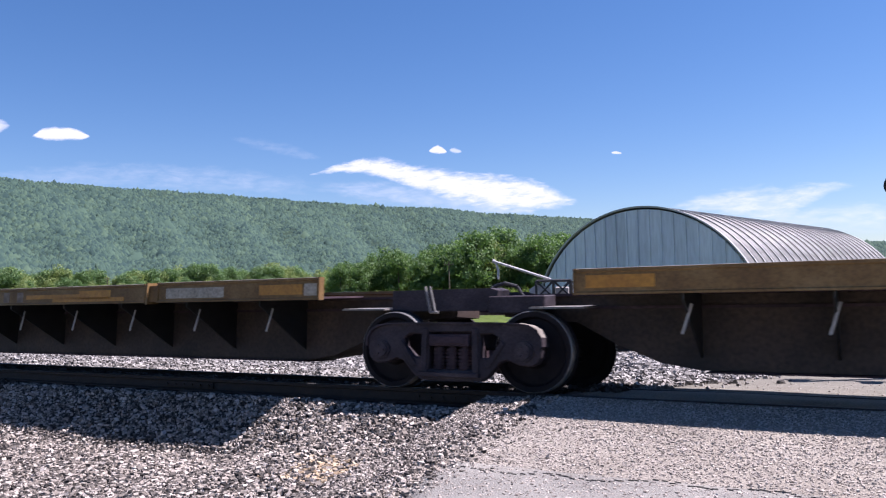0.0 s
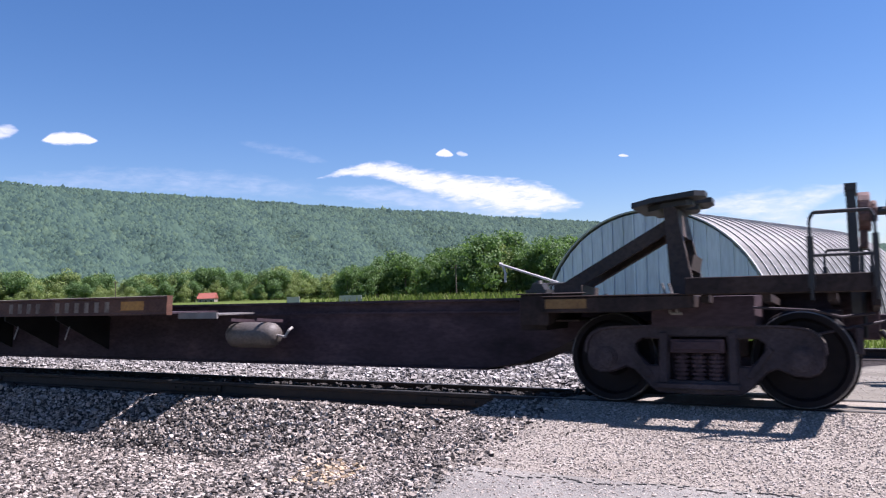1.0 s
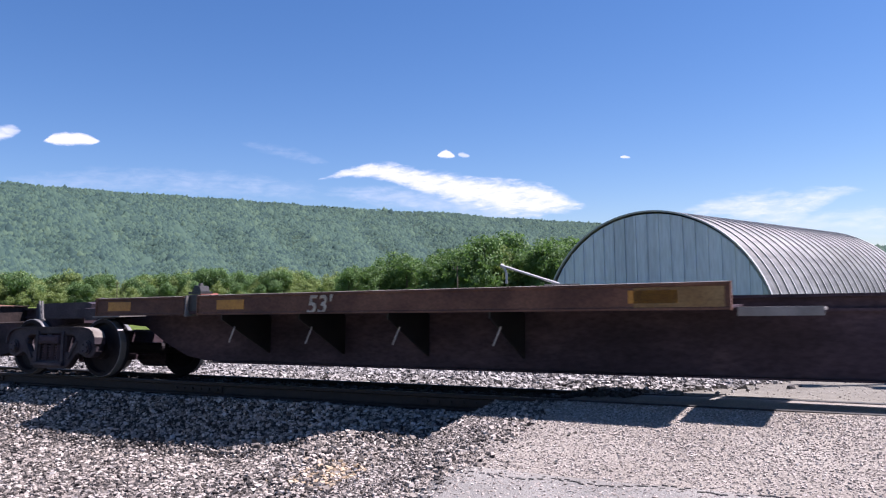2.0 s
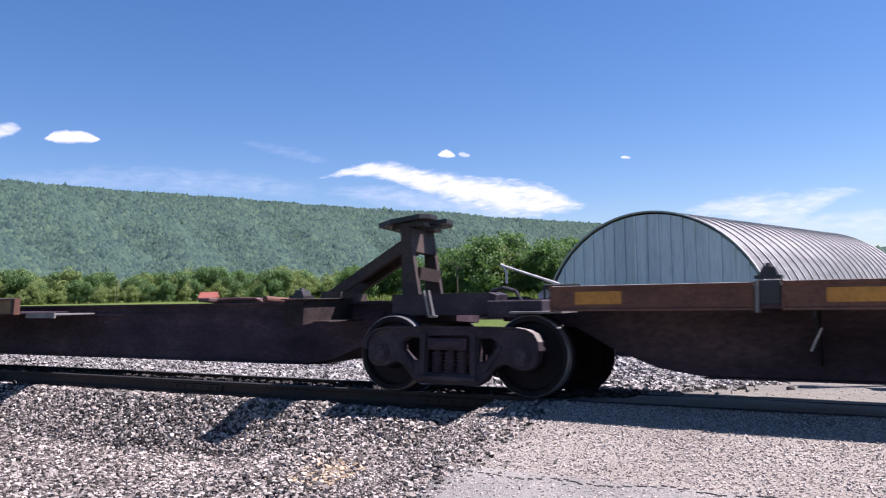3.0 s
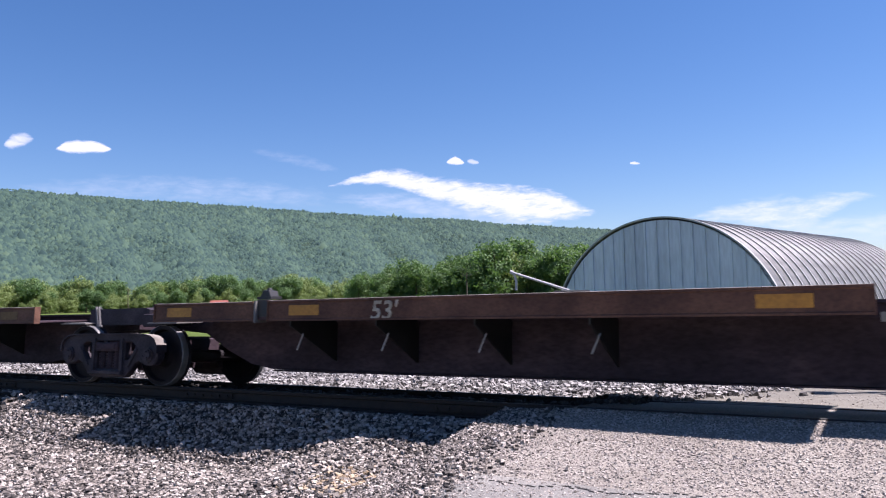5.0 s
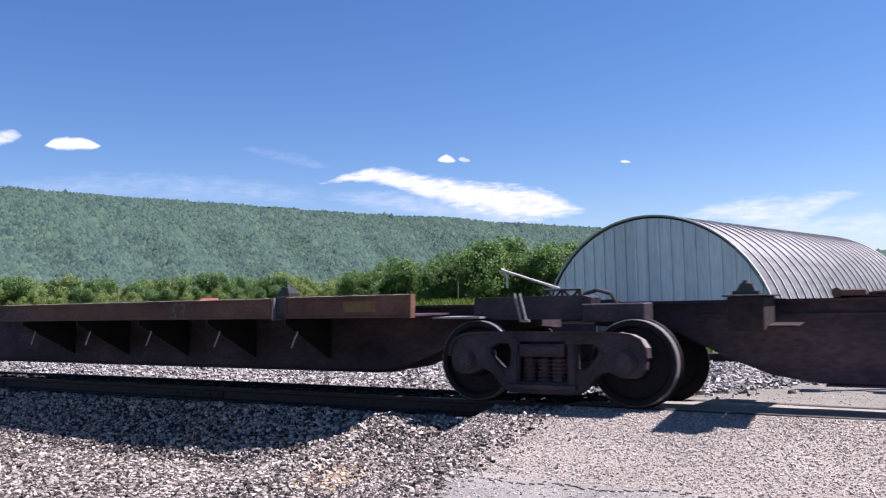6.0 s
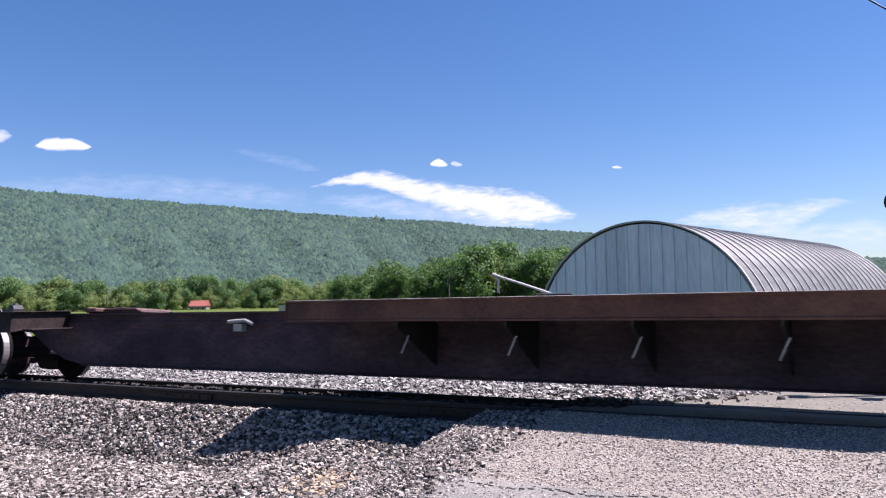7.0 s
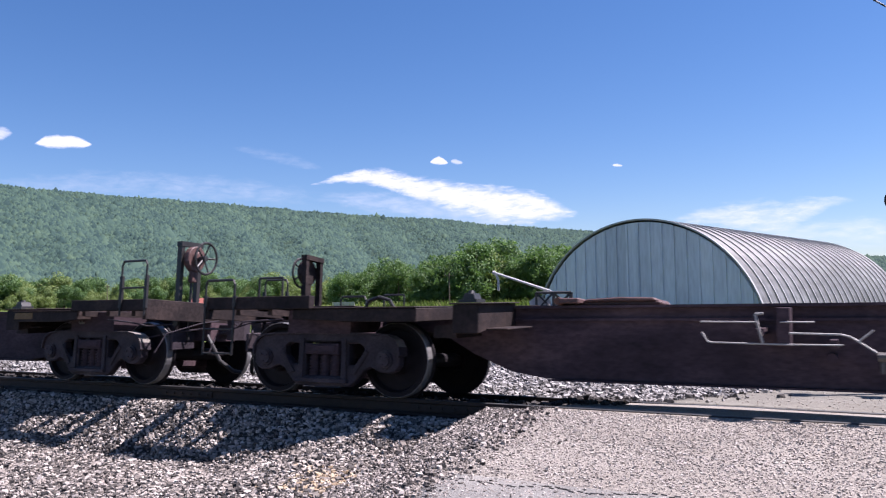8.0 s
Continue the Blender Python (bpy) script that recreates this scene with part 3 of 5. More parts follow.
def build_trees():
    dark = "full-crowned dark green deciduous tree beyond the field"
    pale = "sunlit yellow-green young tree in the far hedgerow"
    tall = [tree_prototype(s, 10.5, 3.2, 0.26, LEAF, dark) for s in (1, 2, 3)] + [tree_prototype(7, 9.5, 2.9, 0.25, LEAF_BRIGHT, pale)]
    small = [tree_prototype(s, 8.0, 3.3, 0.225, LEAF_BRIGHT, pale, 155) for s in (4, 5)] + [tree_prototype(6, 8.5, 3.3, 0.225, LEAF, dark, 155)]
    used = set()
    rng = random.Random(21)

    def plant(kind, az, r, scale):
        a = math.radians(az)
        m = pose(r * math.sin(a), r * math.cos(a), -0.2, 0, 0, rng.uniform(0, 360))
        if id(kind) not in used:
            used.add(id(kind))
            kind.matrix_basis = m
            kind.scale = (scale,) * 3
        else:
            ob = copy_thing(kind, m)
            ob.scale = (scale * rng.uniform(0.95, 1.05), scale * rng.uniform(0.95, 1.05), scale)
    # tall wood behind the field
    for row, (r0, n) in enumerate(((205, 28), (188, 28), (172, 20))):
        for k in range(n):
            az = -36.0 + (21.5 if row < 2 else 15.5) * (k + rng.uniform(-0.35, 0.35)) / (n - 1) + (0 if row < 2 else 6)
            top = np.interp(az, [-37, -35.0, -32.2, -29.6, -27.9, -26.2, -24.5, -21.6, -18.7, -15], [1.8, 2.2, 3.25, 3.0, 3.5, 4.1, 4.35, 3.9, 3.7, 3.5])
            r = r0 + rng.uniform(-5, 5)
            h = math.tan(math.radians(top)) * r + EYE
            kind = tall[rng.choice((0, 1, 2, 0, 1, 2, 3))]
            plant(kind, az, r, h * rng.choice((0.72, 0.85, 0.95, 1.02, 1.1)) / 10.4)
    # hedgerow on the far side of the valley floor
    for row, (r0, n) in enumerate(((345, 58), (322, 54), (300, 46))):
        for k in range(n):
            az = -63 + 27.5 * (k + rng.uniform(-0.9, 0.9)) / (n - 1)
            top = np.interp(az, [-63, -58.8, -55.5, -52.8, -48.4, -40.5, -35.6], [1.7, 1.75, 2.05, 1.66, 1.87, 1.95, 1.74])
            r = r0 + rng.uniform(-8, 8)
            h = math.tan(math.radians(top)) * r + EYE
            kind = small[rng.choice((0, 1, 2, 2) if row < 2 else (0, 1, 2))]
            plant(kind, az, r, h * (rng.choice((0.78, 0.9, 1.0, 1.1, 1.22)) if row < 2 else rng.uniform(0.4, 0.85)) / 8.6)


def build_grass():
    """Tufts on the verge beyond the ballast and rank weeds by the field."""
    rng = np.random.RandomState(4)
    verts, faces = [], []
    spots = [(rng.uniform(-9, 3.5, 5200), rng.uniform(17.4, 22.4, 5200), 0.07, 0.22), (rng.uniform(-60, -28, 2600), rng.uniform(70, 110, 2600), 0.6, 1.5)]
    for x, y, lo, hi in spots:
        z = ground_level(x, y)
        for k in range(len(x)):
            h, w, a = rng.uniform(lo, hi), rng.uniform(lo, hi) * 0.14, rng.uniform(0, 6.28)
            dx, dy, lx, ly = math.cos(a) * w, math.sin(a) * w, rng.normal(0, 0.3) * h, rng.normal(0, 0.3) * h
            n = len(verts)
            verts += [(x[k] - dx, y[k] - dy, z[k] - 0.02), (x[k] + dx, y[k] + dy, z[k] - 0.02), (x[k] + lx, y[k] + ly, z[k] + h)]
            faces.append((n, n + 1, n + 2))
    tagged(link_mesh("grass", verts, faces, BLADE), "bright green grass verge and rank weeds", "grass", kind="stuff")


# ---- clouds ----
def cloud_material(seed, lo, hi, dense):
    """Vapour that thins from the middle of its band to the ragged edges."""
    m = bpy.data.materials.new("cloud_vapour")
    m.use_nodes = True
    nt = m.node_tree
    nodes, links = nt.nodes, nt.links
    nodes.remove(nodes["Principled BSDF"])
    tc = nodes.new("ShaderNodeTexCoord")
    split = nodes.new("ShaderNodeSeparateXYZ")
    links.new(tc.outputs["UV"], split.inputs[0])
    square = nodes.new("ShaderNodeMath")
    square.operation = "POWER"
    square.inputs[1].default_value = 2.0
    away = nodes.new("ShaderNodeMath")
    away.operation = "ABSOLUTE"
    links.new(split.outputs["Y"], away.inputs[0])
    links.new(away.outputs[0], square.inputs[0])
    mp = nodes.new("ShaderNodeMapping")
    mp.inputs["Location"].default_value = (seed, seed * 1.7, 0)
    mp.inputs["Rotation"].default_value = (0, 0, radians(14))
    mp.inputs["Scale"].default_value = (0.42, 1.5, 1)
    links.new(tc.outputs["Object"], mp.inputs["Vector"])
    n = nodes.new("ShaderNodeTexNoise")
    n.inputs["Scale"].default_value, n.inputs["Detail"].default_value, n.inputs["Roughness"].default_value = 1.5, 9, 0.66
    n.inputs["Distortion"].default_value = 0.35
    links.new(mp.outputs[0], n.inputs["Vector"])
    take = nodes.new("ShaderNodeMath")
    take.operation = "MULTIPLY_ADD"
    take.inputs[1].default_value = -0.7
    ends = nodes.new("ShaderNodeMath")
    ends.operation = "POWER"
    ends.inputs[1].default_value = 6.0
    links.new(split.outputs["X"], ends.inputs[0])
    both = nodes.new("ShaderNodeMath")
    both.operation = "MULTIPLY_ADD"
    both.inputs[1].default_value = 0.7
    links.new(ends.outputs[0], both.inputs[0])
    links.new(square.outputs[0], both.inputs[2])
    links.new(both.outputs[0], take.inputs[0])
    links.new(n.outputs[0], take.inputs[2])
    ramp = nodes.new("ShaderNodeMapRange")
    ramp.interpolation_type = "SMOOTHSTEP"
    ramp.inputs[1].default_value, ramp.inputs[2].default_value, ramp.inputs[4].default_value = lo, hi, dense
    links.new(take.outputs[0], ramp.inputs[0])
    em = nodes.new("ShaderNodeEmission")
    em.inputs["Color"].default_value, em.inputs["Strength"].default_value = (0.95, 0.97, 1.0, 1), 0.47
    tr = nodes.new("ShaderNodeBsdfTransparent")
    mix = nodes.new("ShaderNodeMixShader")
    links.new(ramp.outputs[0], mix.inputs[0])
    links.new(tr.outputs[0], mix.inputs[1])
    links.new(em.outputs[0], mix.inputs[2])
    links.new(mix.outputs[0], nodes["Material Output"].inputs["Surface"])
    return m


def cloud(spine, seed, lo, hi, dense, label, spread=1.5):
    """A distant cloud along a line of (azimuth, elevation, half width), in degrees."""
    r = 4300.0
    az0, el0 = spine[len(spine) // 2][:2]
    t = np.linspace(0, len(spine) - 1, 60)
    k = np.arange(len(spine))
    az, el, half = (np.interp(t, k, [p[i] for p in spine]) for i in range(3))
    verts, faces, uvs = [], [], []
    for i in range(60):
        for v in np.linspace(-1, 1, 13):
            verts.append(((az[i] - az0) * math.cos(math.radians(el[i])), el[i] - el0 + v * half[i] * spread, 0.0))
            uvs.append((abs(i / 29.5 - 1), v))
    for i in range(59):
        for j in range(12):
            a = i * 13 + j
            faces.append((a, a + 13, a + 14, a + 1))
    ob = link_mesh("cloud", verts, faces, cloud_material(seed, lo, hi, dense))
    layer = ob.data.uv_layers.new(name="UVMap")
    for loop in ob.data.loops:
        layer.data[loop.index].uv = uvs[loop.vertex_index]
    a, e = math.radians(az0), math.radians(el0)
    c = Vector((r * math.cos(e) * math.sin(a), r * math.cos(e) * math.cos(a), r * math.sin(e) + EYE))
    side = Vector((math.cos(a), -math.sin(a), 0))
    up = side.cross((c - Vector((0, 0, EYE))).normalized())
    s = r * math.radians(1.0)
    ob.matrix_basis = Matrix.Translation(c) @ Matrix((side * s, up * s, side.cross(up) * s)).transposed().to_4x4()
    tagged(ob, label, "cloud", kind="stuff")


def build_dry_weeds():
    rng = np.random.RandomState(14)
    verts, faces = [], []
    a = math.radians(-15.2)
    for u, v in zip(rng.uniform(-3.4, 4.2, 900), rng.exponential(0.18, 900)):
        x, y = -5.39 + u * math.cos(a) + (v + 0.12) * math.sin(a), 22.0 + u * math.sin(a) - (v + 0.12) * math.cos(a)
        h, w, b = rng.lognormal(-1.0, 0.45), rng.uniform(0.006, 0.014), rng.uniform(0, 6.28)
        n = len(verts)
        verts += [(x - w * math.cos(b), y - w * math.sin(b), -0.2), (x + w * math.cos(b), y + w * math.sin(b), -0.2), (x + rng.normal(0, 0.2) * h, y + rng.normal(0, 0.2) * h, -0.18 + h)]
        faces.append((n, n + 1, n + 2))
    tagged(link_mesh("weeds", verts, faces, STRAW), "dry straw-coloured weeds along the shed wall", "weeds", kind="stuff")


def build_clouds():
    cloud([(-38.06, 8.77, 0.12), (-35.96, 9.18, 0.36), (-34.05, 9.35, 0.54), (-32.15, 9.05, 0.69), (-30.24, 8.45, 0.79), (-28.11, 7.95, 0.93), (-25.78, 7.38, 1.09), (-23.46, 7.0, 1.21), (-21.15, 6.77, 1.11), (-19.28, 6.5, 0.73), (-17.63, 6.21, 0.2)],
          3.1, 0.02, 0.56, 0.98, "ragged white streak of cloud over the ridge")
    cloud([(-38.4, 7.9, 0.4), (-32.61, 7.3, 0.9), (-28.79, 6.7, 0.9), (-24.98, 5.9, 0.6), (-21.19, 5.57, 0.4)], 7.7, 0.1, 1.0, 0.5, "thin veil below the white cloud")
    cloud([(-11.84, 5.42, 0.12), (-9.14, 5.59, 0.69), (-6.53, 5.42, 1.01), (-4.38, 5.16, 1.29), (-2.96, 5.56, 0.85), (-1.22, 6.1, 0.44), (0.93, 6.16, 0.14)], 17.2, 0.05, 0.85, 0.75, "hooked plume of thin cloud low over the hills")
    cloud([(-5.5, 4.0, 0.4), (-1.32, 4.15, 0.9), (3.5, 3.84, 1.2)], 23.0, 0.1, 1.0, 0.6, "thin hazy cloud bank low over the hills")
    cloud([(-56.5, 10.71, 0.08), (-55.88, 10.92, 0.3), (-55.12, 10.98, 0.38), (-54.24, 11.02, 0.36), (-53.52, 10.95, 0.25), (-52.98, 10.92, 0.1)], 8.0, -0.05, 0.4, 0.98, "small bright white puff of cloud")
    cloud([(-59.55, 10.75, 0.16), (-59.0, 11.01, 0.48), (-58.35, 11.24, 0.44), (-57.69, 11.33, 0.16)], 5.3, 0.1, 0.62, 0.8, "small faint scrap of cloud")
    cloud([(-29.0, 10.3, 0.1), (-28.31, 10.41, 0.3), (-27.63, 10.23, 0.1)], 12.4, 0.0, 0.4, 0.9, "tiny bright shred of cloud")
    cloud([(-27.45, 10.35, 0.1), (-27.02, 10.31, 0.2), (-26.51, 10.21, 0.1)], 1.9, 0.05, 0.6, 0.6, "tiny faint shred of cloud")
    cloud([(-15.41, 9.62, 0.06), (-15.05, 9.6, 0.11), (-14.61, 9.53, 0.06)], 9.3, 0.0, 0.4, 0.8, "tiny bright shred of cloud")
    cloud([(-43.78, 11.25, 0.2), (-41.34, 10.81, 0.5), (-38.86, 10.24, 0.5), (-36.77, 9.76, 0.3)], 31.0, 0.2, 1.2, 0.3, "thin trailing wisp of cloud")
    cloud([(-62, 7.6, 0.8), (-52, 8.4, 1.0), (-45, 8.2, 1.1), (-36, 7.6, 0.8)], 44.0, 0.15, 1.1, 0.35, "thin veil of high cloud")


# ---- arched shed ----
def build_shed():
    R, HGT, LONG = 3.62, 3.53, 14.6
    shed = thing("arched_shed", pose(-5.39, 22.0, -0.15, 0, 0, -15.2), "galvanised arched metal shed with a ribbed blue-grey end wall", "shed")

    def arch(a, grow=0.0):
        return (R + grow) * math.cos(a), (HGT + grow) * math.sin(a)
    # roof of deep arched ribs
    pitch, seg = 0.61, 48
    ys = np.arange(0, LONG + 0.01, pitch / 10)
    verts, faces = [], []
    for y in ys:
        ph = (y % pitch) / pitch
        lift = 0.02 * math.cos(2 * math.pi * ph) ** 2
        for k in range(seg + 1):
            x, z = arch(math.pi * k / seg, lift)
            verts.append((x, y, z))
    n = seg + 1
    for i in range(len(ys) - 1):
        for k in range(seg):
            a = i * n + k
            faces.append((a, a + 1, a + n + 1, a + n))
    roof = link_mesh("roof", verts, faces, ROOF)
    roof.parent = shed
    mod = roof.modifiers.new("thickness", "SOLIDIFY")
    mod.thickness = 0.02
    tagged(roof, "weathered grey corrugated arch roof")
    # raised seams over the roof
    bm = bmesh.new()
    pts = [Vector((arch(math.pi * k / seg, 0.045)[0], 0, arch(math.pi * k / seg, 0.045)[1])) for k in range(seg + 1)]
    for p, q in zip(pts, pts[1:]):
        bar(bm, p, q, 0.055, 0.05)
    seam = part("roof_seam", bm, SEAM, roof, "bright standing seam")
    seam.location.y = pitch
    for k in range(2, int(LONG / pitch) + 1):
        twin = new("roof_seam", seam.data)
        twin.parent = roof
        twin.location.y = k * pitch
    # edge trim
    bm = bmesh.new()
    pts = [Vector((arch(math.pi * k / seg, 0.05)[0], -0.03, arch(math.pi * k / seg, 0.05)[1])) for k in range(seg + 1)]
    for p, q in zip(pts, pts[1:]):
        bar(bm, p, q, 0.09, 0.045)
    part("edge_trim", bm, TRIM, shed, "white metal edge trim")
    # end wall of ribbed sheets
    for y, name in ((0.02, "end_wall"), (LONG - 0.06, "back_wall")):
        outline = [arch(math.pi * k / 32, -0.02) for k in range(33)]
        wall = part(name, prism(bmesh.new(), outline, y, y + 0.04), SHEET, shed, "blue-grey sheet metal wall")
        if name == "back_wall":
            continue
        w, count = 0.35, 20
        for k in range(count):
            x0 = -R + k * (2 * R / count)
            x1 = x0 + 2 * R / count - 0.006
            top = [max(0.03, HGT * math.sqrt(max(0, 1 - (x / (R - 0.02)) ** 2)) - 0.03) for x in (x0, x1)]
            if min(top) < 0.05:
                continue
            bm = bmesh.new()
            prism(bm, [(x0, 0.55), (x1, 0.55), (x1, max(0.56, top[1])), (x0, max(0.56, top[0]))], -0.012, 0.016)
            prism(bm, [(x0, 0.55), (x0 + 0.055, 0.55), (x0 + 0.055, max(0.56, top[0])), (x0, max(0.56, top[0]))], -0.05, -0.014)
            part("panel", bm, SHEET, wall)
        part("skirt", box(bmesh.new(), -R + 0.05, R - 0.05, -0.02, 0.015, 0.0, 0.545), STAIN, wall, "rust-stained lower wall")
        part("door_post", box(bmesh.new(), -0.03, 0.03, -0.07, -0.052, 0.1, 3.2), SHEET, wall, "vertical door seam")
    part("plinth", box(bmesh.new(), -R - 0.1, R + 0.1, 0.06, LONG, -0.3, 0.12), STAIN, shed, "concrete plinth")


def build_auger():
    """White unloading boom on a braced frame, standing beside the shed."""
    rig = thing("grain_auger", pose(-7.30, 16.45, -0.16, 0, 0, 21.5), "white grain auger boom on a dark braced frame", "auger")
    bm = rod(bmesh.new(), (-0.12, 0, 1.99), (1.2, 0, 1.53), 0.03, 10)
    rod(bm, (-0.16, 0, 2.005), (-0.09, 0, 1.98), 0.045, 10)
    part("boom", bm, WHITE, rig, "white boom tube")
    bm = tube(bmesh.new(), [(-0.1, 0, 1.97), (-0.05, 0, 1.9), (-0.02, 0, 1.78), (-0.03, 0, 1.57)], 0.028, 8)
    part("spout", bm, WHITE, rig, "drooping white spout")
    bm = bmesh.new()
    for y in (-0.3, 0.3):
        for x in (0.85, 1.25, 1.65):
            rod(bm, (x, y, 0), (x, y, 1.5), 0.03, 6)
        for x in (0.85, 1.25):
            rod(bm, (x, y, 1.1), (x + 0.4, y, 1.5), 0.02, 6)
            rod(bm, (x, y, 1.5), (x + 0.4, y, 1.1), 0.02, 6)
        for z in (1.1, 1.5):
            rod(bm, (0.85, y, z), (1.65, y, z), 0.03, 6)
    part("frame", bm, BLACK, rig, "dark cross-braced frame")
    part("hopper", prism(bmesh.new(), [(0.75, 1.08), (1.25, 1.08), (1.15, 1.36), (0.85, 1.42), (0.68, 1.3)], -0.24, 0.24), WHITE, rig, "white hopper", bevel=0.02)
    part("tank", box(bmesh.new(), 1.28, 1.6, -0.25, 0.25, 1.14, 1.36), PIPE, rig, "grey tank", bevel=0.03)
    part("base", box(bmesh.new(), 0.8, 2.0, -0.4, 0.4, 0.25, 1.05), GRIME, rig, "dark machine body", bevel=0.03)


def build_house(x, y, z, turn, w, d, h, roof_mat, label):
    house = thing("house", pose(x, y, z, 0, 0, turn), label, "house")
    wall = part("wall", box(bmesh.new(), -w / 2, w / 2, -d / 2, d / 2, -3, h), STAIN, house)
    bm = prism(bmesh.new(), [(-d / 2 - 0.4, h), (d / 2 + 0.4, h), (0, h + d * 0.42)], -w / 2 - 0.3, w / 2 + 0.3, "yz")
    part("roof", bm, roof_mat, house, "pitched roof")
    for k in range(3):
        xx = -w / 2 + w * (k + 0.5) / 3
        win = part("window", box(bmesh.new(), xx - 0.5, xx + 0.5, -d / 2 - 0.06, -d / 2 - 0.005, h * 0.35, h * 0.35 + 1.2), WHITE, house)
        part("pane", box(bmesh.new(), xx - 0.4, xx + 0.4, -d / 2 - 0.08, -d / 2 - 0.065, h * 0.35 + 0.1, h * 0.35 + 1.1), GLASS, win)


def build_pole(az, r, h, label):
    a = math.radians(az)
    pole = thing("utility_pole", pose(r * math.sin(a), r * math.cos(a), -0.2, 0, 0, -az), label, "utility pole", "utility poles by the field")
    part("mast", rod(bmesh.new(), (0, 0, -0.2), (0, 0, h), 0.17, 8, 0.11), BARK, pole)
    part("crossarm", box(bmesh.new(), -0.9, 0.9, -0.07, 0.07, h - 0.7, h - 0.55), BARK, pole)
    for x in (-0.8, 0.0, 0.8):
        part("insulator", rod(bmesh.new(), (x, 0, h - 0.55), (x, 0, h - 0.38), 0.05, 6), PIPE, pole)


def build_farm_objects():
    build_house(-213, 207, -1.3, 30, 6.0, 5, 2.4, REDROOF, "small pale house with a gable roof among the trees")
    for x, y, turn, w, label in ((-51.2, 71.5, 34, 2.5, "low white farm wagon at the field's edge"), (-56.3, 67.6, 38, 1.4, "small white farm cart in the weeds")):
        wagon = thing("farm_wagon", pose(x, y, -0.18, 0, 0, turn), label, "wagon", "wagons by the field")
        part("bed", prism(bmesh.new(), [(-0.5, 0.55), (0.5, 0.55), (0.6, 1.3), (-0.6, 1.3)], -w / 2, w / 2, "yz"), WHITE, wagon, "white sheet-metal bed")
        for q in (-0.35, 0.35):
            for s in (-1, 1):
                part("wheel", rod(bmesh.new(), (q * w, s * 0.45, 0.34), (q * w, s * 0.57, 0.34), 0.34, 14), BLACK, wagon)
    build_pole(-27.7, 150, 6.7, "slim wooden utility pole at the field's edge")
    build_pole(-51.9, 300, 8.6, "slim wooden utility pole at the far hedgerow")
    sig = thing("crossing_signal", pose(0.985, 11.6, -0.05), "black crossing signal with hooded lamps on a mast", "crossing signal")
    part("mast", rod(bmesh.new(), (0, 0, 0), (0, 0, 3.2), 0.06, 10), PIPE, sig)
    part("crossarm", rod(bmesh.new(), (-0.4, 0, 2.48), (0.4, 0, 2.48), 0.025, 8), BLACK, sig)
    for s in (-1, 1):
        lamp = part("lamp", rod(bmesh.new(), (s * 0.4, -0.06, 2.48), (s * 0.4, 0.0, 2.48), 0.16, 20), BLACK, sig)
        bm = bmesh.new()
        bmesh.ops.create_cone(bm, cap_ends=False, segments=20, radius1=0.11, radius2=0.1, depth=0.24, matrix=Matrix.Translation((s * 0.4, -0.18, 2.48)) @ Matrix.Rotation(math.pi / 2, 4, "X"))
        part("hood", bm, BLACK, lamp)
    bm = tube(bmesh.new(), [(-3.3 + k, 20, 11.52 - 0.87 * k) for k in range(9)], 0.02, 6)
    tagged(part("overhead_cable", bm, BLACK, None), "thin black overhead service cable", "cable")


# ---- train ----
def lit_tops(ob, z=0.4):
    """Paints a sunlit highlight as pale colour on the upward faces of a part."""
    ob.data.materials.append(LIT_EDGE)
    for f in ob.data.polygons:
        if f.normal.z > z:
            f.material_index = 1
    return ob


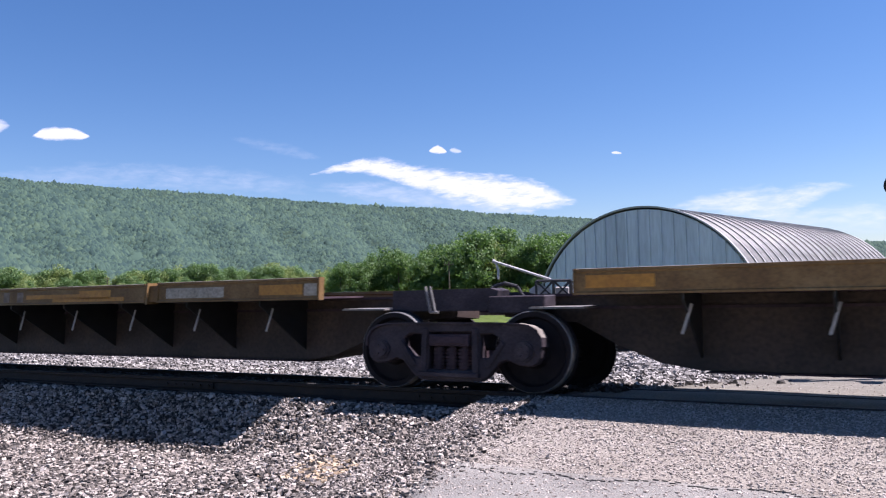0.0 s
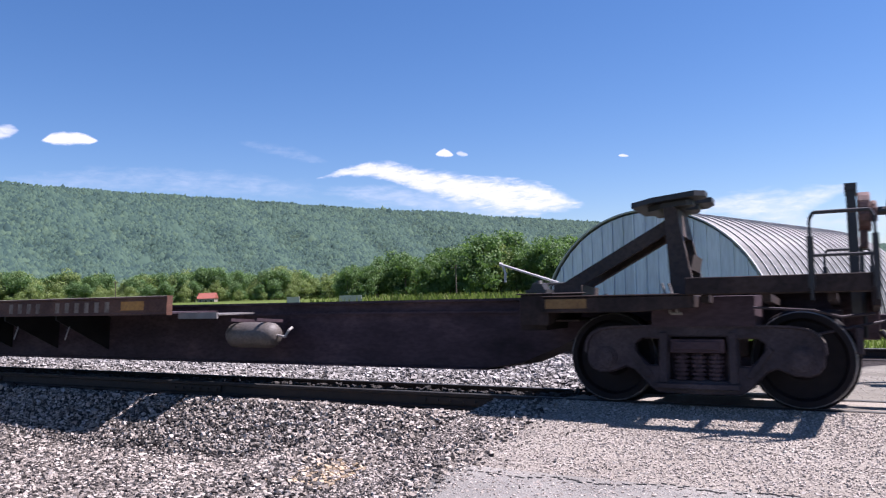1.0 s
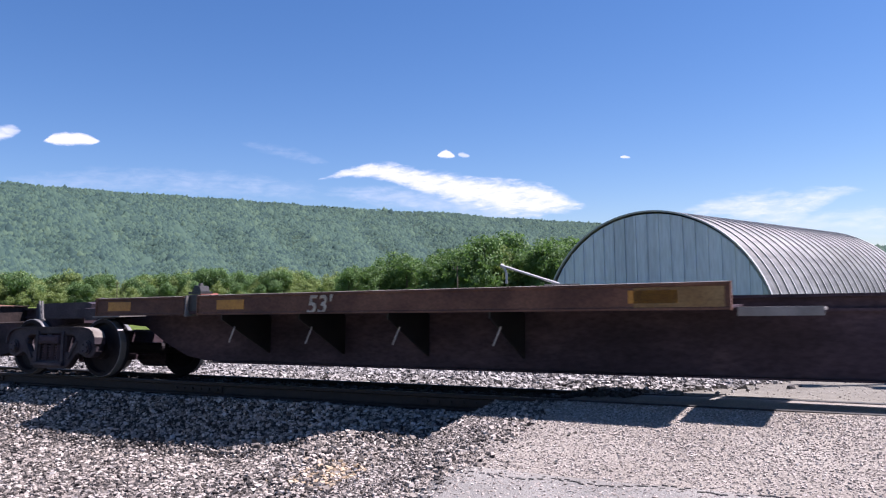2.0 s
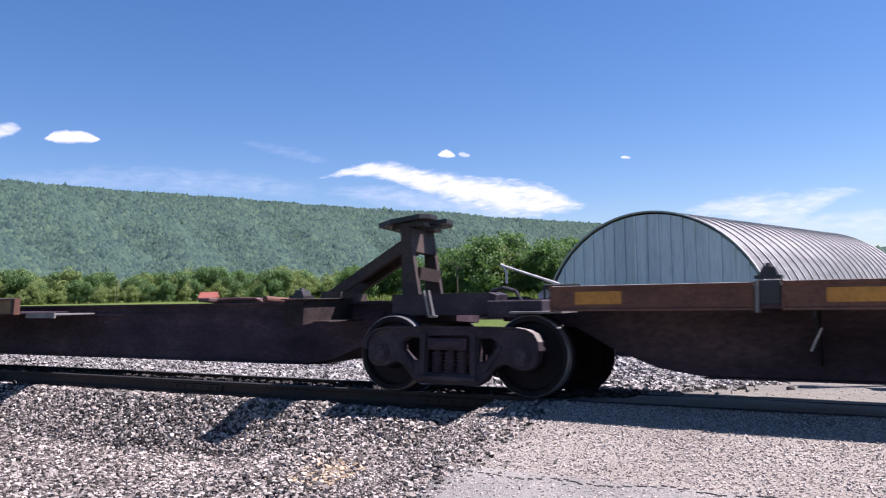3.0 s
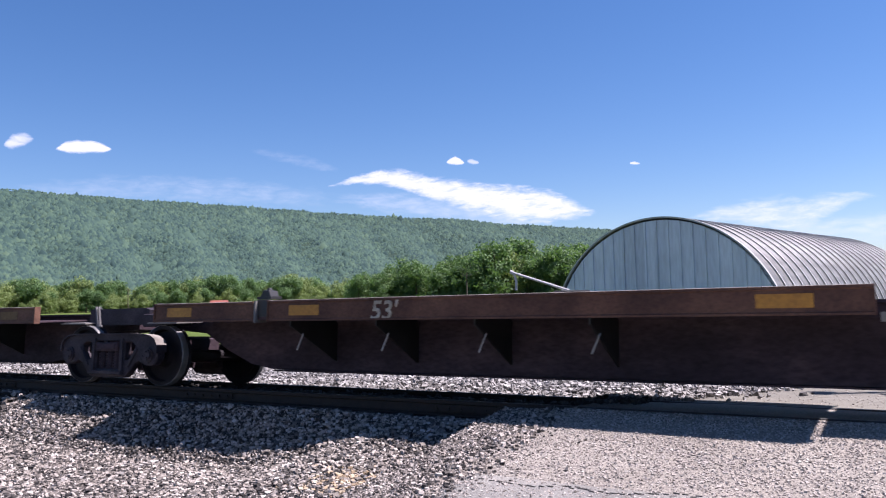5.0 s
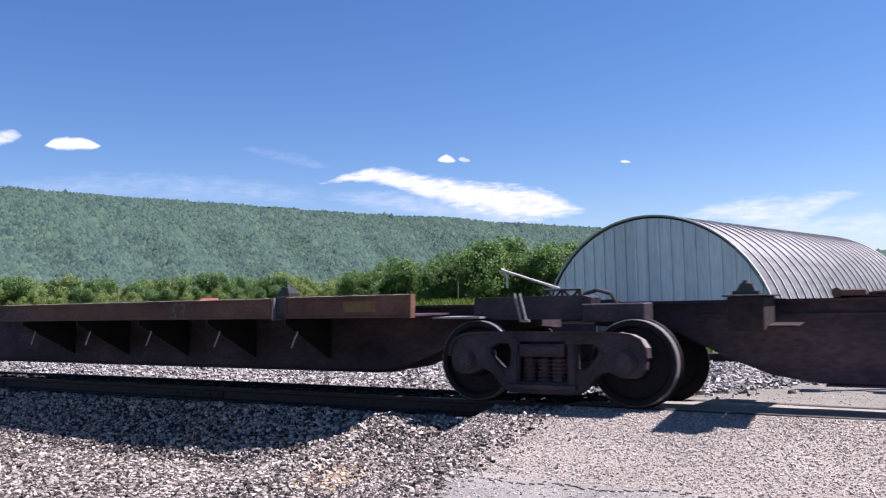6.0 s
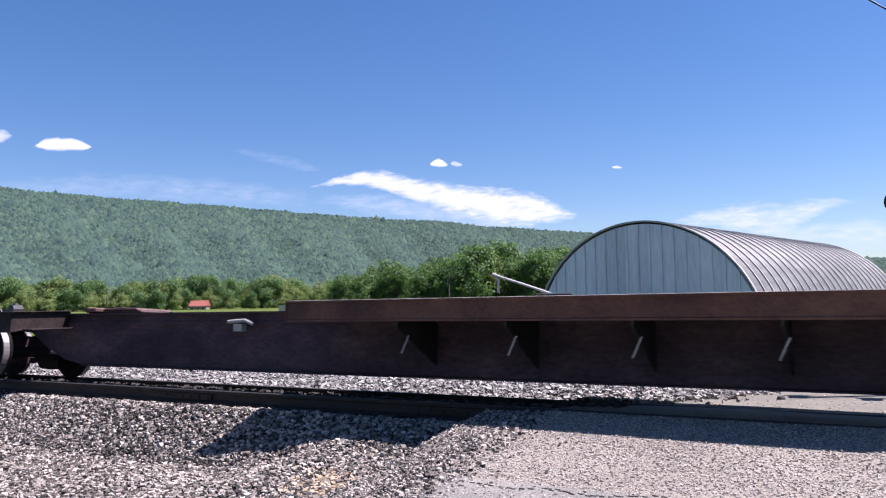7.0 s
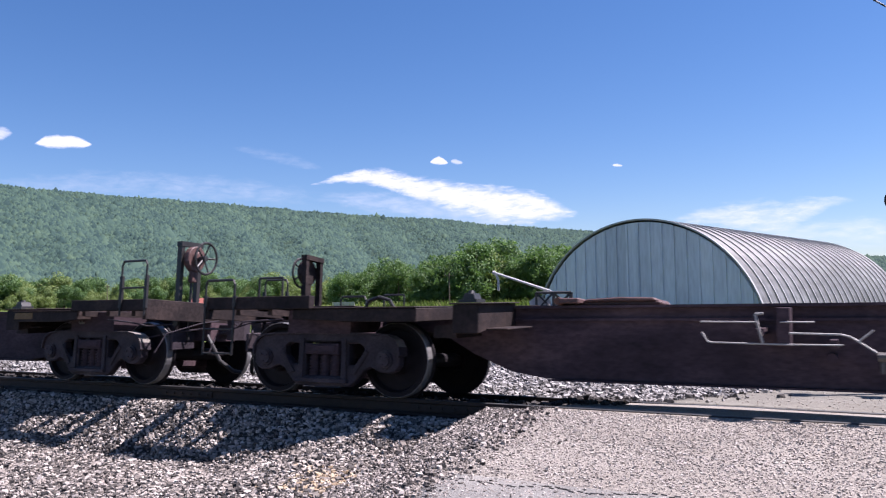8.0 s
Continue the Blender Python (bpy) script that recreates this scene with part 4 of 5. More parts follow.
def build_truck():
    """A two-axle freight truck, its origin on the rail top."""
    def drop(bm):
        for v in bm.verts:
            v.co.z = v.co.z * 0.884 - 0.06
        return bm

    def plate(loops, y0, y1):
        """A plate in the xz plane between y0 and y1: an outline with holes."""
        bm = bmesh.new()
        edges = []
        for loop in loops:
            vs = [bm.verts.new((x, y0, z)) for x, z in loop]
            edges += [bm.edges.new((vs[i], vs[(i + 1) % len(vs)])) for i in range(len(vs))]
        bmesh.ops.triangle_fill(bm, edges=edges, use_beauty=True, use_dissolve=False)
        out = bmesh.ops.extrude_face_region(bm, geom=bm.faces[:])
        for v in out["geom"]:
            if isinstance(v, bmesh.types.BMVert):
                v.co.y = y1
        return bm
    truck = thing("rail_truck", pose(0, TRACK, BED_Z, CANT, 0, 0), "grimy cast-steel freight truck on two wheelsets", "rail truck", "trucks under the train")
    half = [(0.0, 0.715), (0.55, 0.715), (0.78, 0.71), (0.9, 0.69), (0.985, 0.645), (1.03, 0.57), (1.04, 0.47), (1.03, 0.37), (0.985, 0.31), (0.92, 0.28), (0.8, 0.285), (0.72, 0.315), (0.66, 0.34),
            (0.58, 0.31), (0.44, 0.16), (0.36, 0.11), (0.0, 0.105)]
    outline = half + [(-x, z) for x, z in half[-2:0:-1]]
    window = [(0.35, 0.6), (0.5, 0.605), (0.57, 0.56), (0.56, 0.47), (0.44, 0.36), (0.36, 0.36)]
    bay = [(-0.25, 0.62), (0.25, 0.62), (0.26, 0.23), (-0.26, 0.23)]
    for s in (-1, 1):
        y0, y1 = s * 0.94, s * 1.06
        bm = plate([outline, window, [(-x, z) for x, z in window[::-1]], bay], y0, y1)
        frame_part = part("side_frame", bm, CAST, truck, "cast side frame", bevel=0.014)
        # raised flange round the top, webs beside the windows, spring seat
        bm = bmesh.new()
        rim = [(-1.055, 0.48), (-1.045, 0.575), (-0.995, 0.655), (-0.905, 0.7), (-0.78, 0.72), (-0.5, 0.727), (0.5, 0.727), (0.78, 0.72), (0.905, 0.7), (0.995, 0.655), (1.045, 0.575), (1.055, 0.48)]
        inner = [(x * 0.98, z - 0.017) for x, z in rim]
        prism(bm, rim + inner[::-1], s * 0.92, s * 1.095)
        lit_tops(part("top_flange", bm, CAST, frame_part, bevel=0.004))
        bm = bmesh.new()
        for d in (-1, 1):
            prism(bm, [(d * 0.265, 0.66), (d * 0.335, 0.66), (d * 0.345, 0.2), (d * 0.275, 0.2)], s * 1.061, s * 1.085)
            prism(bm, [(d * 0.6, 0.54), (d * 0.64, 0.5), (d * 0.46, 0.25), (d * 0.4, 0.27)], s * 1.061, s * 1.078)
        box(bm, -0.36, 0.36, s * 0.9, s * 1.12, 0.15, 0.2)
        part("web", bm, CAST, frame_part, bevel=0.006)
        for k in (-1, 0, 1):
            bm = bmesh.new()
            for q in range(6):
                rod(bm, (k * 0.15, s * 1.0, 0.235 + q * 0.038), (k * 0.15, s * 1.0, 0.257 + q * 0.038), 0.068, 12)
            rod(bm, (k * 0.15, s * 1.0, 0.202), (k * 0.15, s * 1.0, 0.47), 0.045, 8)
            part("spring", bm, GRIME, frame_part)
        # added dark backing plate, so that the spring bay looks shaded
        part("bay_backing", box(bmesh.new(), -0.33, 0.33, s * 0.87, s * 0.92, 0.14, 0.48), GRIME, frame_part)
        bm = box(bmesh.new(), -0.235, 0.235, s * 0.93, s * 1.1, 0.475, 0.6)
        box(bm, -0.2, 0.2, s * 1.101, s * 1.115, 0.5, 0.58)
        part("bolster_end", bm, GRIME, frame_part, bevel=0.012)
    part("bolster", drop(box(bmesh.new(), -0.2, 0.2, -0.9, 0.9, 0.55, 0.86)), GRIME, truck, bevel=0.02)
    for d in (-1, 1):
        bm = box(bmesh.new(), d * 0.36 - 0.04, d * 0.36 + 0.04, -0.8, 0.8, 0.33, 0.42)
        for s in (-1, 1):
            box(bm, d * 0.36 - 0.02, d * 0.36 + 0.13 * d, s * 0.68, s * 0.8, 0.3, 0.56)
        part("brake_beam", drop(bm), GRIME, truck)
    for d in (-1, 1):
        axle_bm = rod(bmesh.new(), (0, -0.95, 0), (0, 0.95, 0), 0.085, 14)
        wheelset = part("wheelset", axle_bm, WHEEL, truck, "pair of steel wheels on an axle")
        wheelset.location = (d * 0.85, 0, 0.4275)
        for s in (-1, 1):
            bm = lathe(bmesh.new(), [(0.09, 0.66), (0.13, 0.655), (0.14, 0.69), (0.31, 0.715), (0.35, 0.69), (0.448, 0.692), (0.456, 0.705), (0.448, 0.722), (0.43, 0.733), (0.425, 0.825),
                                      (0.417, 0.83), (0.365, 0.83), (0.34, 0.77), (0.18, 0.775), (0.15, 0.83), (0.09, 0.835)], s, 40)
            wheel = part("wheel", bm, WHEEL, wheelset, "steel wheel with a bright tread", smooth=False)
            wheel.data.materials.append(TREAD)
            for f in wheel.data.polygons:
                c = f.center
                if math.hypot(c.x, c.z) > 0.415 and 0.728 < abs(c.y) < 0.8295:
                    f.material_index = 1
            bm = rod(bmesh.new(), (0, s * 0.86, 0), (0, s * 1.085, 0), 0.105, 16)
            rod(bm, (0, s * 1.085, 0), (0, s * 1.11, 0), 0.08, 16)
            for k in range(3):
                a = k * 2.0944
                rod(bm, (0.05 * math.cos(a), s * 1.1, 0.05 * math.sin(a)), (0.05 * math.cos(a), s * 1.125, 0.05 * math.sin(a)), 0.014, 6)
            part("bearing", bm, CAST, wheelset, "bearing with a three-bolt end cap")
    return truck


def fascia(parent, x0, x1, s, z0, z1, mat, name="fascia", label="side sill"):
    """An outer side sill of channel section along the wheel deck."""
    a, b = s * 1.235, s * 1.30
    bm = bmesh.new()
    prism(bm, [(a, z0), (b, z0), (b, z0 + 0.02), (b - s * 0.012, z0 + 0.03), (b - s * 0.012, z1 - 0.035), (b, z1 - 0.025), (b, z1), (a, z1 + 0.004), (a, z1 - 0.03), (a + s * 0.03, z1 - 0.04), (a + s * 0.03, z0 + 0.03), (a, z0 + 0.02)], x0, x1, "yz")
    box(bm, x1 - 0.014, x1 + 0.002, s * 1.21, s * 1.304, z0 - 0.004, z1 + 0.004)
    box(bm, x0 - 0.002, x0 + 0.014, s * 1.21, s * 1.304, z0 - 0.004, z1 + 0.004)
    return lit_tops(part(name, bm, mat, parent, label), 0.8)


def patch(parent, x0, x1, s, z0, z1, mat, label):
    return part("patch", box(bmesh.new(), x0, x1, s * 1.286, s * 1.2925, z0, z1), mat, parent, label)


def glyph_bars(parent, x0, x1, s, z0, z1, groups):
    """Illegible markings as plain bars: groups of (start, count) along 0..1."""
    w = (x1 - x0)
    for start, count, step in groups:
        for k in range(count):
            a = x0 + w * (start + k * step)
            part("marking_bar", box(bmesh.new(), a, a + w * step * 0.42, s * 1.285, s * 1.2915, z0, z1), MARKING, parent, "worn white marking")


def hitch(unit, x, d, red=False, tip=0.09):
    """A raised trailer hitch: upright, head plate and a strut that slopes down in direction d."""
    mat = RED if red else SILL
    bm = bmesh.new()
    prism(bm, [(0.02 * d, 1.75), (0.14 * d, 1.75), (0.19 * d, 2.02), (0.06 * d, 2.02)], -0.29, 0.29)
    up = part("hitch", bm, mat, unit, "raised trailer hitch")
    up.location.x = x
    for s in (-1, 1):
        bm = prism(bmesh.new(), [(-0.13, 1.17), (0.11, 1.17), (0.06 + 0.13 * d, 2.02), (-0.06 + 0.13 * d, 2.02)], s * 0.32, s * 0.25)
        part("hitch_leg", bm, mat, up, bevel=0.01)
    part("crosspiece", prism(bmesh.new(), [(-0.02, 1.42), (0.06, 1.42), (0.09, 1.56), (0.0, 1.56)], -0.248, 0.248), mat, up)
    bm = bmesh.new()
    outline = [(-0.5, -0.3), (-0.2, -0.42), (0.32, -0.42), (0.42, -0.3), (0.42, -0.12), (0.16, -0.05), (0.16, 0.05), (0.42, 0.12), (0.42, 0.3), (0.32, 0.42), (-0.2, 0.42), (-0.5, 0.3)]
    prism(bm, [(p[0] * 0.82 * -d + 0.12 * d, p[1]) for p in outline], 2.075, 2.125, "xy")
    prism(bm, [(p[0] * 0.5 * -d + 0.12 * d, p[1] * 0.75) for p in outline], 2.02, 2.07, "xy")
    for v in bm.verts:
        v.co.z -= tip * d * (v.co.x - 0.12 * d)
    part("head_plate", bm, BLACK, up, "dark fifth-wheel head plate", bevel=0.008)
    bm = bmesh.new()
    for s in (-1, 1):
        bar(bm, (0.08 * d, s * 0.17, 1.9), (1.42 * d, s * 0.17, 1.2), 0.06, 0.13)
    bar(bm, (0.3 * d, 0, 1.83), (1.05 * d, 0, 1.44), 0.36, 0.03)
    part("strut", bm, mat, up, "diagonal strut")
    bm = box(bmesh.new(), 1.25 * d - 0.16, 1.25 * d + 0.16, -0.3, 0.3, 1.165, 1.3)
    part("strut_foot", bm, mat, up)


def folded_hitch(unit, x, d):
    bm = box(bmesh.new(), -0.75, 0.75, -0.3, 0.3, 1.172, 1.22)
    prism(bm, [(-0.6, 1.222), (0.7, 1.222), (0.66, 1.27), (0.1, 1.285), (-0.5, 1.26)], -0.34, 0.34)
    box(bm, -0.95, -0.6, -0.45, 0.45, 1.2, 1.28)
    for v in bm.verts:
        v.co.x = v.co.x * 0.62 - 0.15
        v.co.z = 1.17 + (v.co.z - 1.17) * 0.75
    up = part("folded_hitch", bm, RED, unit, "folded faded-red trailer hitch", bevel=0.012)
    up.location.x = x
    part("hinge", rod(bmesh.new(), (0.62 * d - 0.15, -0.4, 1.22), (0.62 * d - 0.15, 0.4, 1.22), 0.045, 10), RUST, up)


def pedestal(unit, x, s, z, mat, arm=True):
    """A container pedestal: an outrigger box with a locking cone."""
    bm = bmesh.new()
    if arm:
        prism(bm, [(s * 0.3, 0.95), (s * 1.05, 0.93), (s * 1.28, 0.9), (s * 1.28, z), (s * 0.3, z)], -0.15, 0.15, "yz")
        box(bm, -0.19, 0.2, s * 0.3, s * 1.3, z + 0.001, z + 0.016)
        box(bm, 0.151, 0.4, s * 0.4, s * 1.1, 0.93, 0.95)
    else:
        box(bm, -0.1, 0.1, s * 1.05, s * 1.26, z - 0.2, z + 0.01)
    ob = part("pedestal", bm, mat, unit, "container pedestal", bevel=0.006)
    ob.location.x = x
    if mat is OCHRE:
        return
    bm = box(bmesh.new(), -0.11, 0.11, s * 1.04, s * 1.24, z + 0.018, z + 0.05)
    prism(bm, [(-0.08, z + 0.051), (0.08, z + 0.051), (0.055, z + 0.11), (-0.04, z + 0.12)], s * 1.06, s * 1.21)
    rod(bm, (0, s * 1.14, z + 0.11), (0, s * 1.14, z + 0.145), 0.04, 10, 0.025)
    part("lock_cone", bm, BLACK, ob, "dark locking cone")


def wheel_deck(unit, x0, x1, gap, s, z1, mat, bars):
    """The trailer wheel deck on one side: plate, split side sill, gussets."""
    z0 = z1 - 0.24
    deck = part("wheel_deck", box(bmesh.new(), x0 + 0.02, x1 - 0.02, s * 0.37, s * 1.23, z0 + 0.01, z0 + 0.03), GRIME, unit, "steel trailer wheel deck")
    fascia(deck, x0, gap - 0.115, s, z0, z1, mat)
    fascia(deck, gap + 0.115, x1, s, z0, z1 + 0.008, mat)
    bm = box(bmesh.new(), gap - 0.113, gap + 0.113, s * 1.1, s * 1.25, z0 + 0.02, z1 - 0.03)
    part("splice", bm, GRIME, deck)
    bm = box(bmesh.new(), gap - 0.1, gap - 0.075, s * 1.1, s * 1.3, z0 - 0.02, z1 + 0.01)
    part("splice_plate", bm, TREADPLATE if mat is not OCHRE else OCHRE, deck, "pale upright splice plate")
    pedestal(deck, gap, s, z1 + (0.01 if mat is not OCHRE else -0.03), BLACK if mat is not OCHRE else OCHRE, arm=False)
    if mat is OCHRE:
        xs = [x0 + 1.0 + 1.22 * k for k in range(7)]
    elif gap < (x0 + x1) / 2:
        xs = [x0 + 2.31 + 1.24 * k for k in range(4)]
    else:
        xs = [x0 + 1.48 + 1.28 * k for k in range(5)] if bars == 5 else [x0 + 1.24 + 1.31 * k for k in range(4)]
    for x in xs:
        bm = prism(bmesh.new(), [(s * 0.302, 0.5), (s * 0.302, z0 - 0.002), (s * 1.22, z0 - 0.002), (s * 1.22, z0 - 0.06)], x - 0.01, x + 0.01, "yz")
        part("gusset", bm, BLACK, deck, "triangular gusset")
        # sun glints off the gusset edges, modelled as pale bars on the near side
        if s < 0:
            part("gusset_glint", bar(bmesh.new(), (x - 0.05, s * 1.02, z0 - (0.38 if mat is OCHRE else 0.36)), (x + 0.04, s * 1.02, z0 - (0.1 if mat is OCHRE else 0.16)), 0.012, 0.026 if mat is OCHRE else 0.016), PIPE, deck, "pale bar made as a sun glint on the gusset edge")
    return deck


def end_of_car(unit, xt, d, stand, paint):
    """The coupler end beyond the truck at xt, outward in direction d."""
    x_in, x_out = xt - 0.03 * d, xt + (1.47 if d > 0 else 1.58) * d
    lo, hi = min(x_in, x_out), max(x_in, x_out)
    coat = paint if paint is OCHRE else SOOT
    deck = part("end_platform", box(bmesh.new(), lo, hi, -0.5, 0.5, 1.17, 1.2), SOOT, unit, "worn end platform", bevel=0.006)
    part("end_sill", box(bmesh.new(), x_out - 0.06 * d, x_out, -1.4, 1.4, 1.05, 1.32), coat, deck, bevel=0.006)
    for s in (-1, 1):
        a, b = (lo, hi - 0.062) if d > 0 else (lo + 0.062, hi)
        part("side_sill", box(bmesh.new(), a, b, s * 1.3, s * 1.4, 1.165, 1.315), coat, deck, bevel=0.006)
    for k in range(3):
        q = x_in + (0.15 + 0.5 * k) * d
        part("cross_member", box(bmesh.new(), q - 0.035, q + 0.035, -1.3, 1.3, 1.1, 1.168), SOOT, deck)
    bm = box(bmesh.new(), min(xt, x_out), max(xt, x_out), -0.25, 0.25, 0.72, 1.165)
    prism(bm, [(xt - 0.4 * d, 0.88), (xt + 0.5 * d, 0.88), (xt + 0.5 * d, 1.15), (xt - 0.4 * d, 1.15)], -1.1, -0.32)
    prism(bm, [(xt - 0.4 * d, 0.88), (xt + 0.5 * d, 0.88), (xt + 0.5 * d, 1.15), (xt - 0.4 * d, 1.15)], 0.32, 1.1)
    part("draft_sill", bm, GRIME, unit, bevel=0.01)
    bm = box(bmesh.new(), x_out, x_out + 0.22 * d, -0.09, 0.09, 0.8, 0.95)
    prism(bm, [(x_out + 0.2 * d, -0.13), (x_out + 0.36 * d, -0.16), (x_out + 0.42 * d, -0.02), (x_out + 0.36 * d, 0.17), (x_out + 0.2 * d, 0.14)], 0.73, 1.02, "xy")
    part("coupler", bm, CAST, unit, "knuckle coupler", bevel=0.012)
    bm = tube(bmesh.new(), [(x_out, -0.3, 0.8), (x_out + 0.1 * d, -0.31, 0.68), (x_out + 0.22 * d, -0.26, 0.45), (x_out + 0.34 * d, -0.12, 0.3), (x_out + 0.4 * d, -0.02, 0.27)], 0.028, 8)
    part("air_hose", bm, BLACK, unit, "hanging air hose")
    bm = tube(bmesh.new(), [(x_out + 0.05 * d, -0.15, 1.0), (x_out + 0.08 * d, -0.5, 0.98), (x_out + 0.06 * d, -1.1, 0.86), (x_out + 0.04 * d, -1.25, 0.62)], 0.008, 6)
    part("uncoupling_rod", bm, CAST, unit, "bare uncoupling rod")
    top = 1.5 if stand == "short" else 1.76
    for s in (-1, 1):
        a, b, foot = x_out - 0.02 * d, x_out - 0.49 * d, 1.1 if d > 0 else 0.62
        bm = tube(bmesh.new(), [(a, s * 1.41, foot), (a, s * 1.41, top - 0.05), (a - 0.03 * d, s * 1.41, top), (b + 0.03 * d, s * 1.41, top), (b, s * 1.41, top - 0.05), (b, s * 1.41, foot)], 0.014)
        for z in ((0.64, 0.93) if stand == "short" else (1.45,) if d > 0 else (0.64, 0.93, 1.45)):
            rod(bm, (a, s * 1.41, z), (b, s * 1.41, z), 0.011, 6)
        for q in (a, b):
            box(bm, q - 0.025, q + 0.025, s * 1.385, s * 1.42, 1.2, top - 0.17)
        part("ladder", bm, BLACK, unit, "black grab-iron ladder")
        if d < 0:
            a = xt - (0.74 if stand == "short" else 0.58)
            bm = tube(bmesh.new(), [(a, s * 1.37, 1.25), (a, s * 1.37, 1.51), (a + 0.35, s * 1.37, 1.51), (a + 0.35, s * 1.37, 1.25)], 0.013)
            part("grab_rail", bm, BLACK, unit, "black grab rail")
        # body bolster box over the truck, its inner end plate and steps
        x0, x1, reach = xt + (0.03 if d > 0 else 0.25) * d, xt - 1.4 * d, 1.34
        bm = prism(bmesh.new(), [(x0, 1.05), (x0, 1.165), (x1, 1.165), (x1, 1.02), (xt - 0.5 * d, 1.02)], s * 0.45, s * reach)
        box(bm, min(x0, x1), max(x0, x1), s * 0.45, s * (reach + 0.02), 1.168, 1.182)
        part("body_bolster", bm, paint if paint is OCHRE else SOOT, unit, "worn bolster box over the truck", bevel=0.008)
        if d > 0 and s < 0:
            part("patch", box(bmesh.new(), xt - 1.36, xt - 0.95, -1.346, -1.342, 1.06, 1.15), OCHRE, unit, "faded yellow patch")
        if paint is OCHRE and s < 0:
            part("patch", box(bmesh.new(), xt + 0.45, xt + 1.3, -1.346, -1.342, 1.06, 1.15), YELLOW, unit, "yellow reflective patch")
        bm = prism(bmesh.new(), [(x1 - 0.06 * d, 0.84), (x1 - 0.34 * d, 0.84), (x1 - 0.3 * d, 1.0), (x1 - 0.06 * d, 0.96)], s * 0.42, s * 1.05)
        part("step_bracket", bm, SOOT, unit, bevel=0.006)
    # pipes, levers and hoses about the coupler
    bm = tube(bmesh.new(), [(xt + 0.5 * d, -1.2, 1.05), (x_out - 0.5 * d, -1.25, 1.02), (x_out - 0.3 * d, -1.1, 0.96), (x_out - 0.05 * d, -0.9, 0.98)], 0.011)
    tube(bm, [(x_out - 0.6 * d, -0.9, 0.78), (x_out - 0.2 * d, -0.75, 0.86), (x_out + 0.05 * d, -0.45, 0.9)], 0.012)
    part("train_line", bm, CAST, unit, "bent brake pipes")
    bm = box(bmesh.new(), x_out - 0.42 * d, x_out - 0.3 * d, -0.62, -0.3, 0.7, 1.0)
    box(bm, x_out - 0.2 * d, x_out - 0.14 * d, -0.8, -0.4, 0.62, 0.86)
    part("lever_bracket", bm, CAST, unit, bevel=0.01)
    if stand:
        y, top, r = (-0.55, 2.05, 0.2) if stand == "tall" else (0.35, 1.9, 0.19)
        xs = x_out - (0.18 if stand == "tall" else 0.27) * d
        bm = bmesh.new()
        for dy in (-0.16, 0.16):
            box(bm, xs - 0.04, xs + 0.04, y + dy - 0.03, y + dy + 0.03, 0.95, top)
        box(bm, xs - 0.05, xs + 0.05, y - 0.2, y + 0.2, top - 0.06, top)
        rod(bm, (xs + 0.06 * d, y, 0.75), (xs + 0.06 * d, y, top - 0.5), 0.02, 6)
        part("brake_stand", bm, BLACK if stand == "tall" else SOOT, unit, "hand brake stand")
        zc = top - r - 0.02
        bm = rod(bmesh.new(), (xs + 0.045 * d, y, zc), (xs + 0.15 * d, y, zc), 0.165, 18)
        rod(bm, (xs + 0.15 * d, y, zc), (xs + 0.2 * d, y, zc), 0.09, 14)
        box(bm, min(xs + 0.05 * d, xs + 0.12 * d), max(xs + 0.05 * d, xs + 0.12 * d), y - 0.06, y + 0.06, zc - 0.3, zc - 0.1)
        part("gear_case", bm, RED if stand == "tall" else SOOT, unit, "round hand brake gear case", bevel=0.012)
        bm = bmesh.new()
        xw = xs + (0.32 if stand == "tall" else 0.2) * d
        ring = [(xw, y + r * math.cos(a * 0.3142), zc + r * math.sin(a * 0.3142)) for a in range(21)]
        tube(bm, ring, 0.017, 6)
        for k in range(5):
            a = k * 1.2566
            rod(bm, (xw - 0.05 * d, y, zc), (xw, y + r * math.cos(a), zc + r * math.sin(a)), 0.012, 5)
        rod(bm, (xs + 0.1 * d, y, zc), (xw, y, zc), 0.035, 10)
        part("brake_wheel", bm, BLACK, unit, "spoked hand brake wheel")


def air_tank(unit, x):
    bm = lathe(bmesh.new(), [(0.04, -0.41), (0.11, -0.39), (0.155, -0.33), (0.165, -0.25), (0.165, 0.25), (0.155, 0.33), (0.11, 0.39), (0.04, 0.41)], 1, 20)
    bmesh.ops.rotate(bm, cent=(0, 0, 0), matrix=Matrix.Rotation(math.pi / 2, 3, "Z"), verts=bm.verts)
    RIDE[0] = False
    tank = part("air_tank", bm, TANK, unit, "dusty pale air reservoir", smooth=True)
    tank.location = (x, -0.72, 0.62)
    for q in (-0.22, 0.22):
        part("tank_strap", box(bmesh.new(), q - 0.02, q + 0.02, -0.21, 0.42, 0.17, 0.21), GRIME, tank)
    bm = tube(bmesh.new(), [(0.38, 0, 0.0), (0.55, -0.03, -0.02), (0.6, -0.02, 0.06), (0.55, 0.1, 0.1)], 0.016)
    part("drain_cock", bm, PIPE, tank)
    RIDE[0] = True


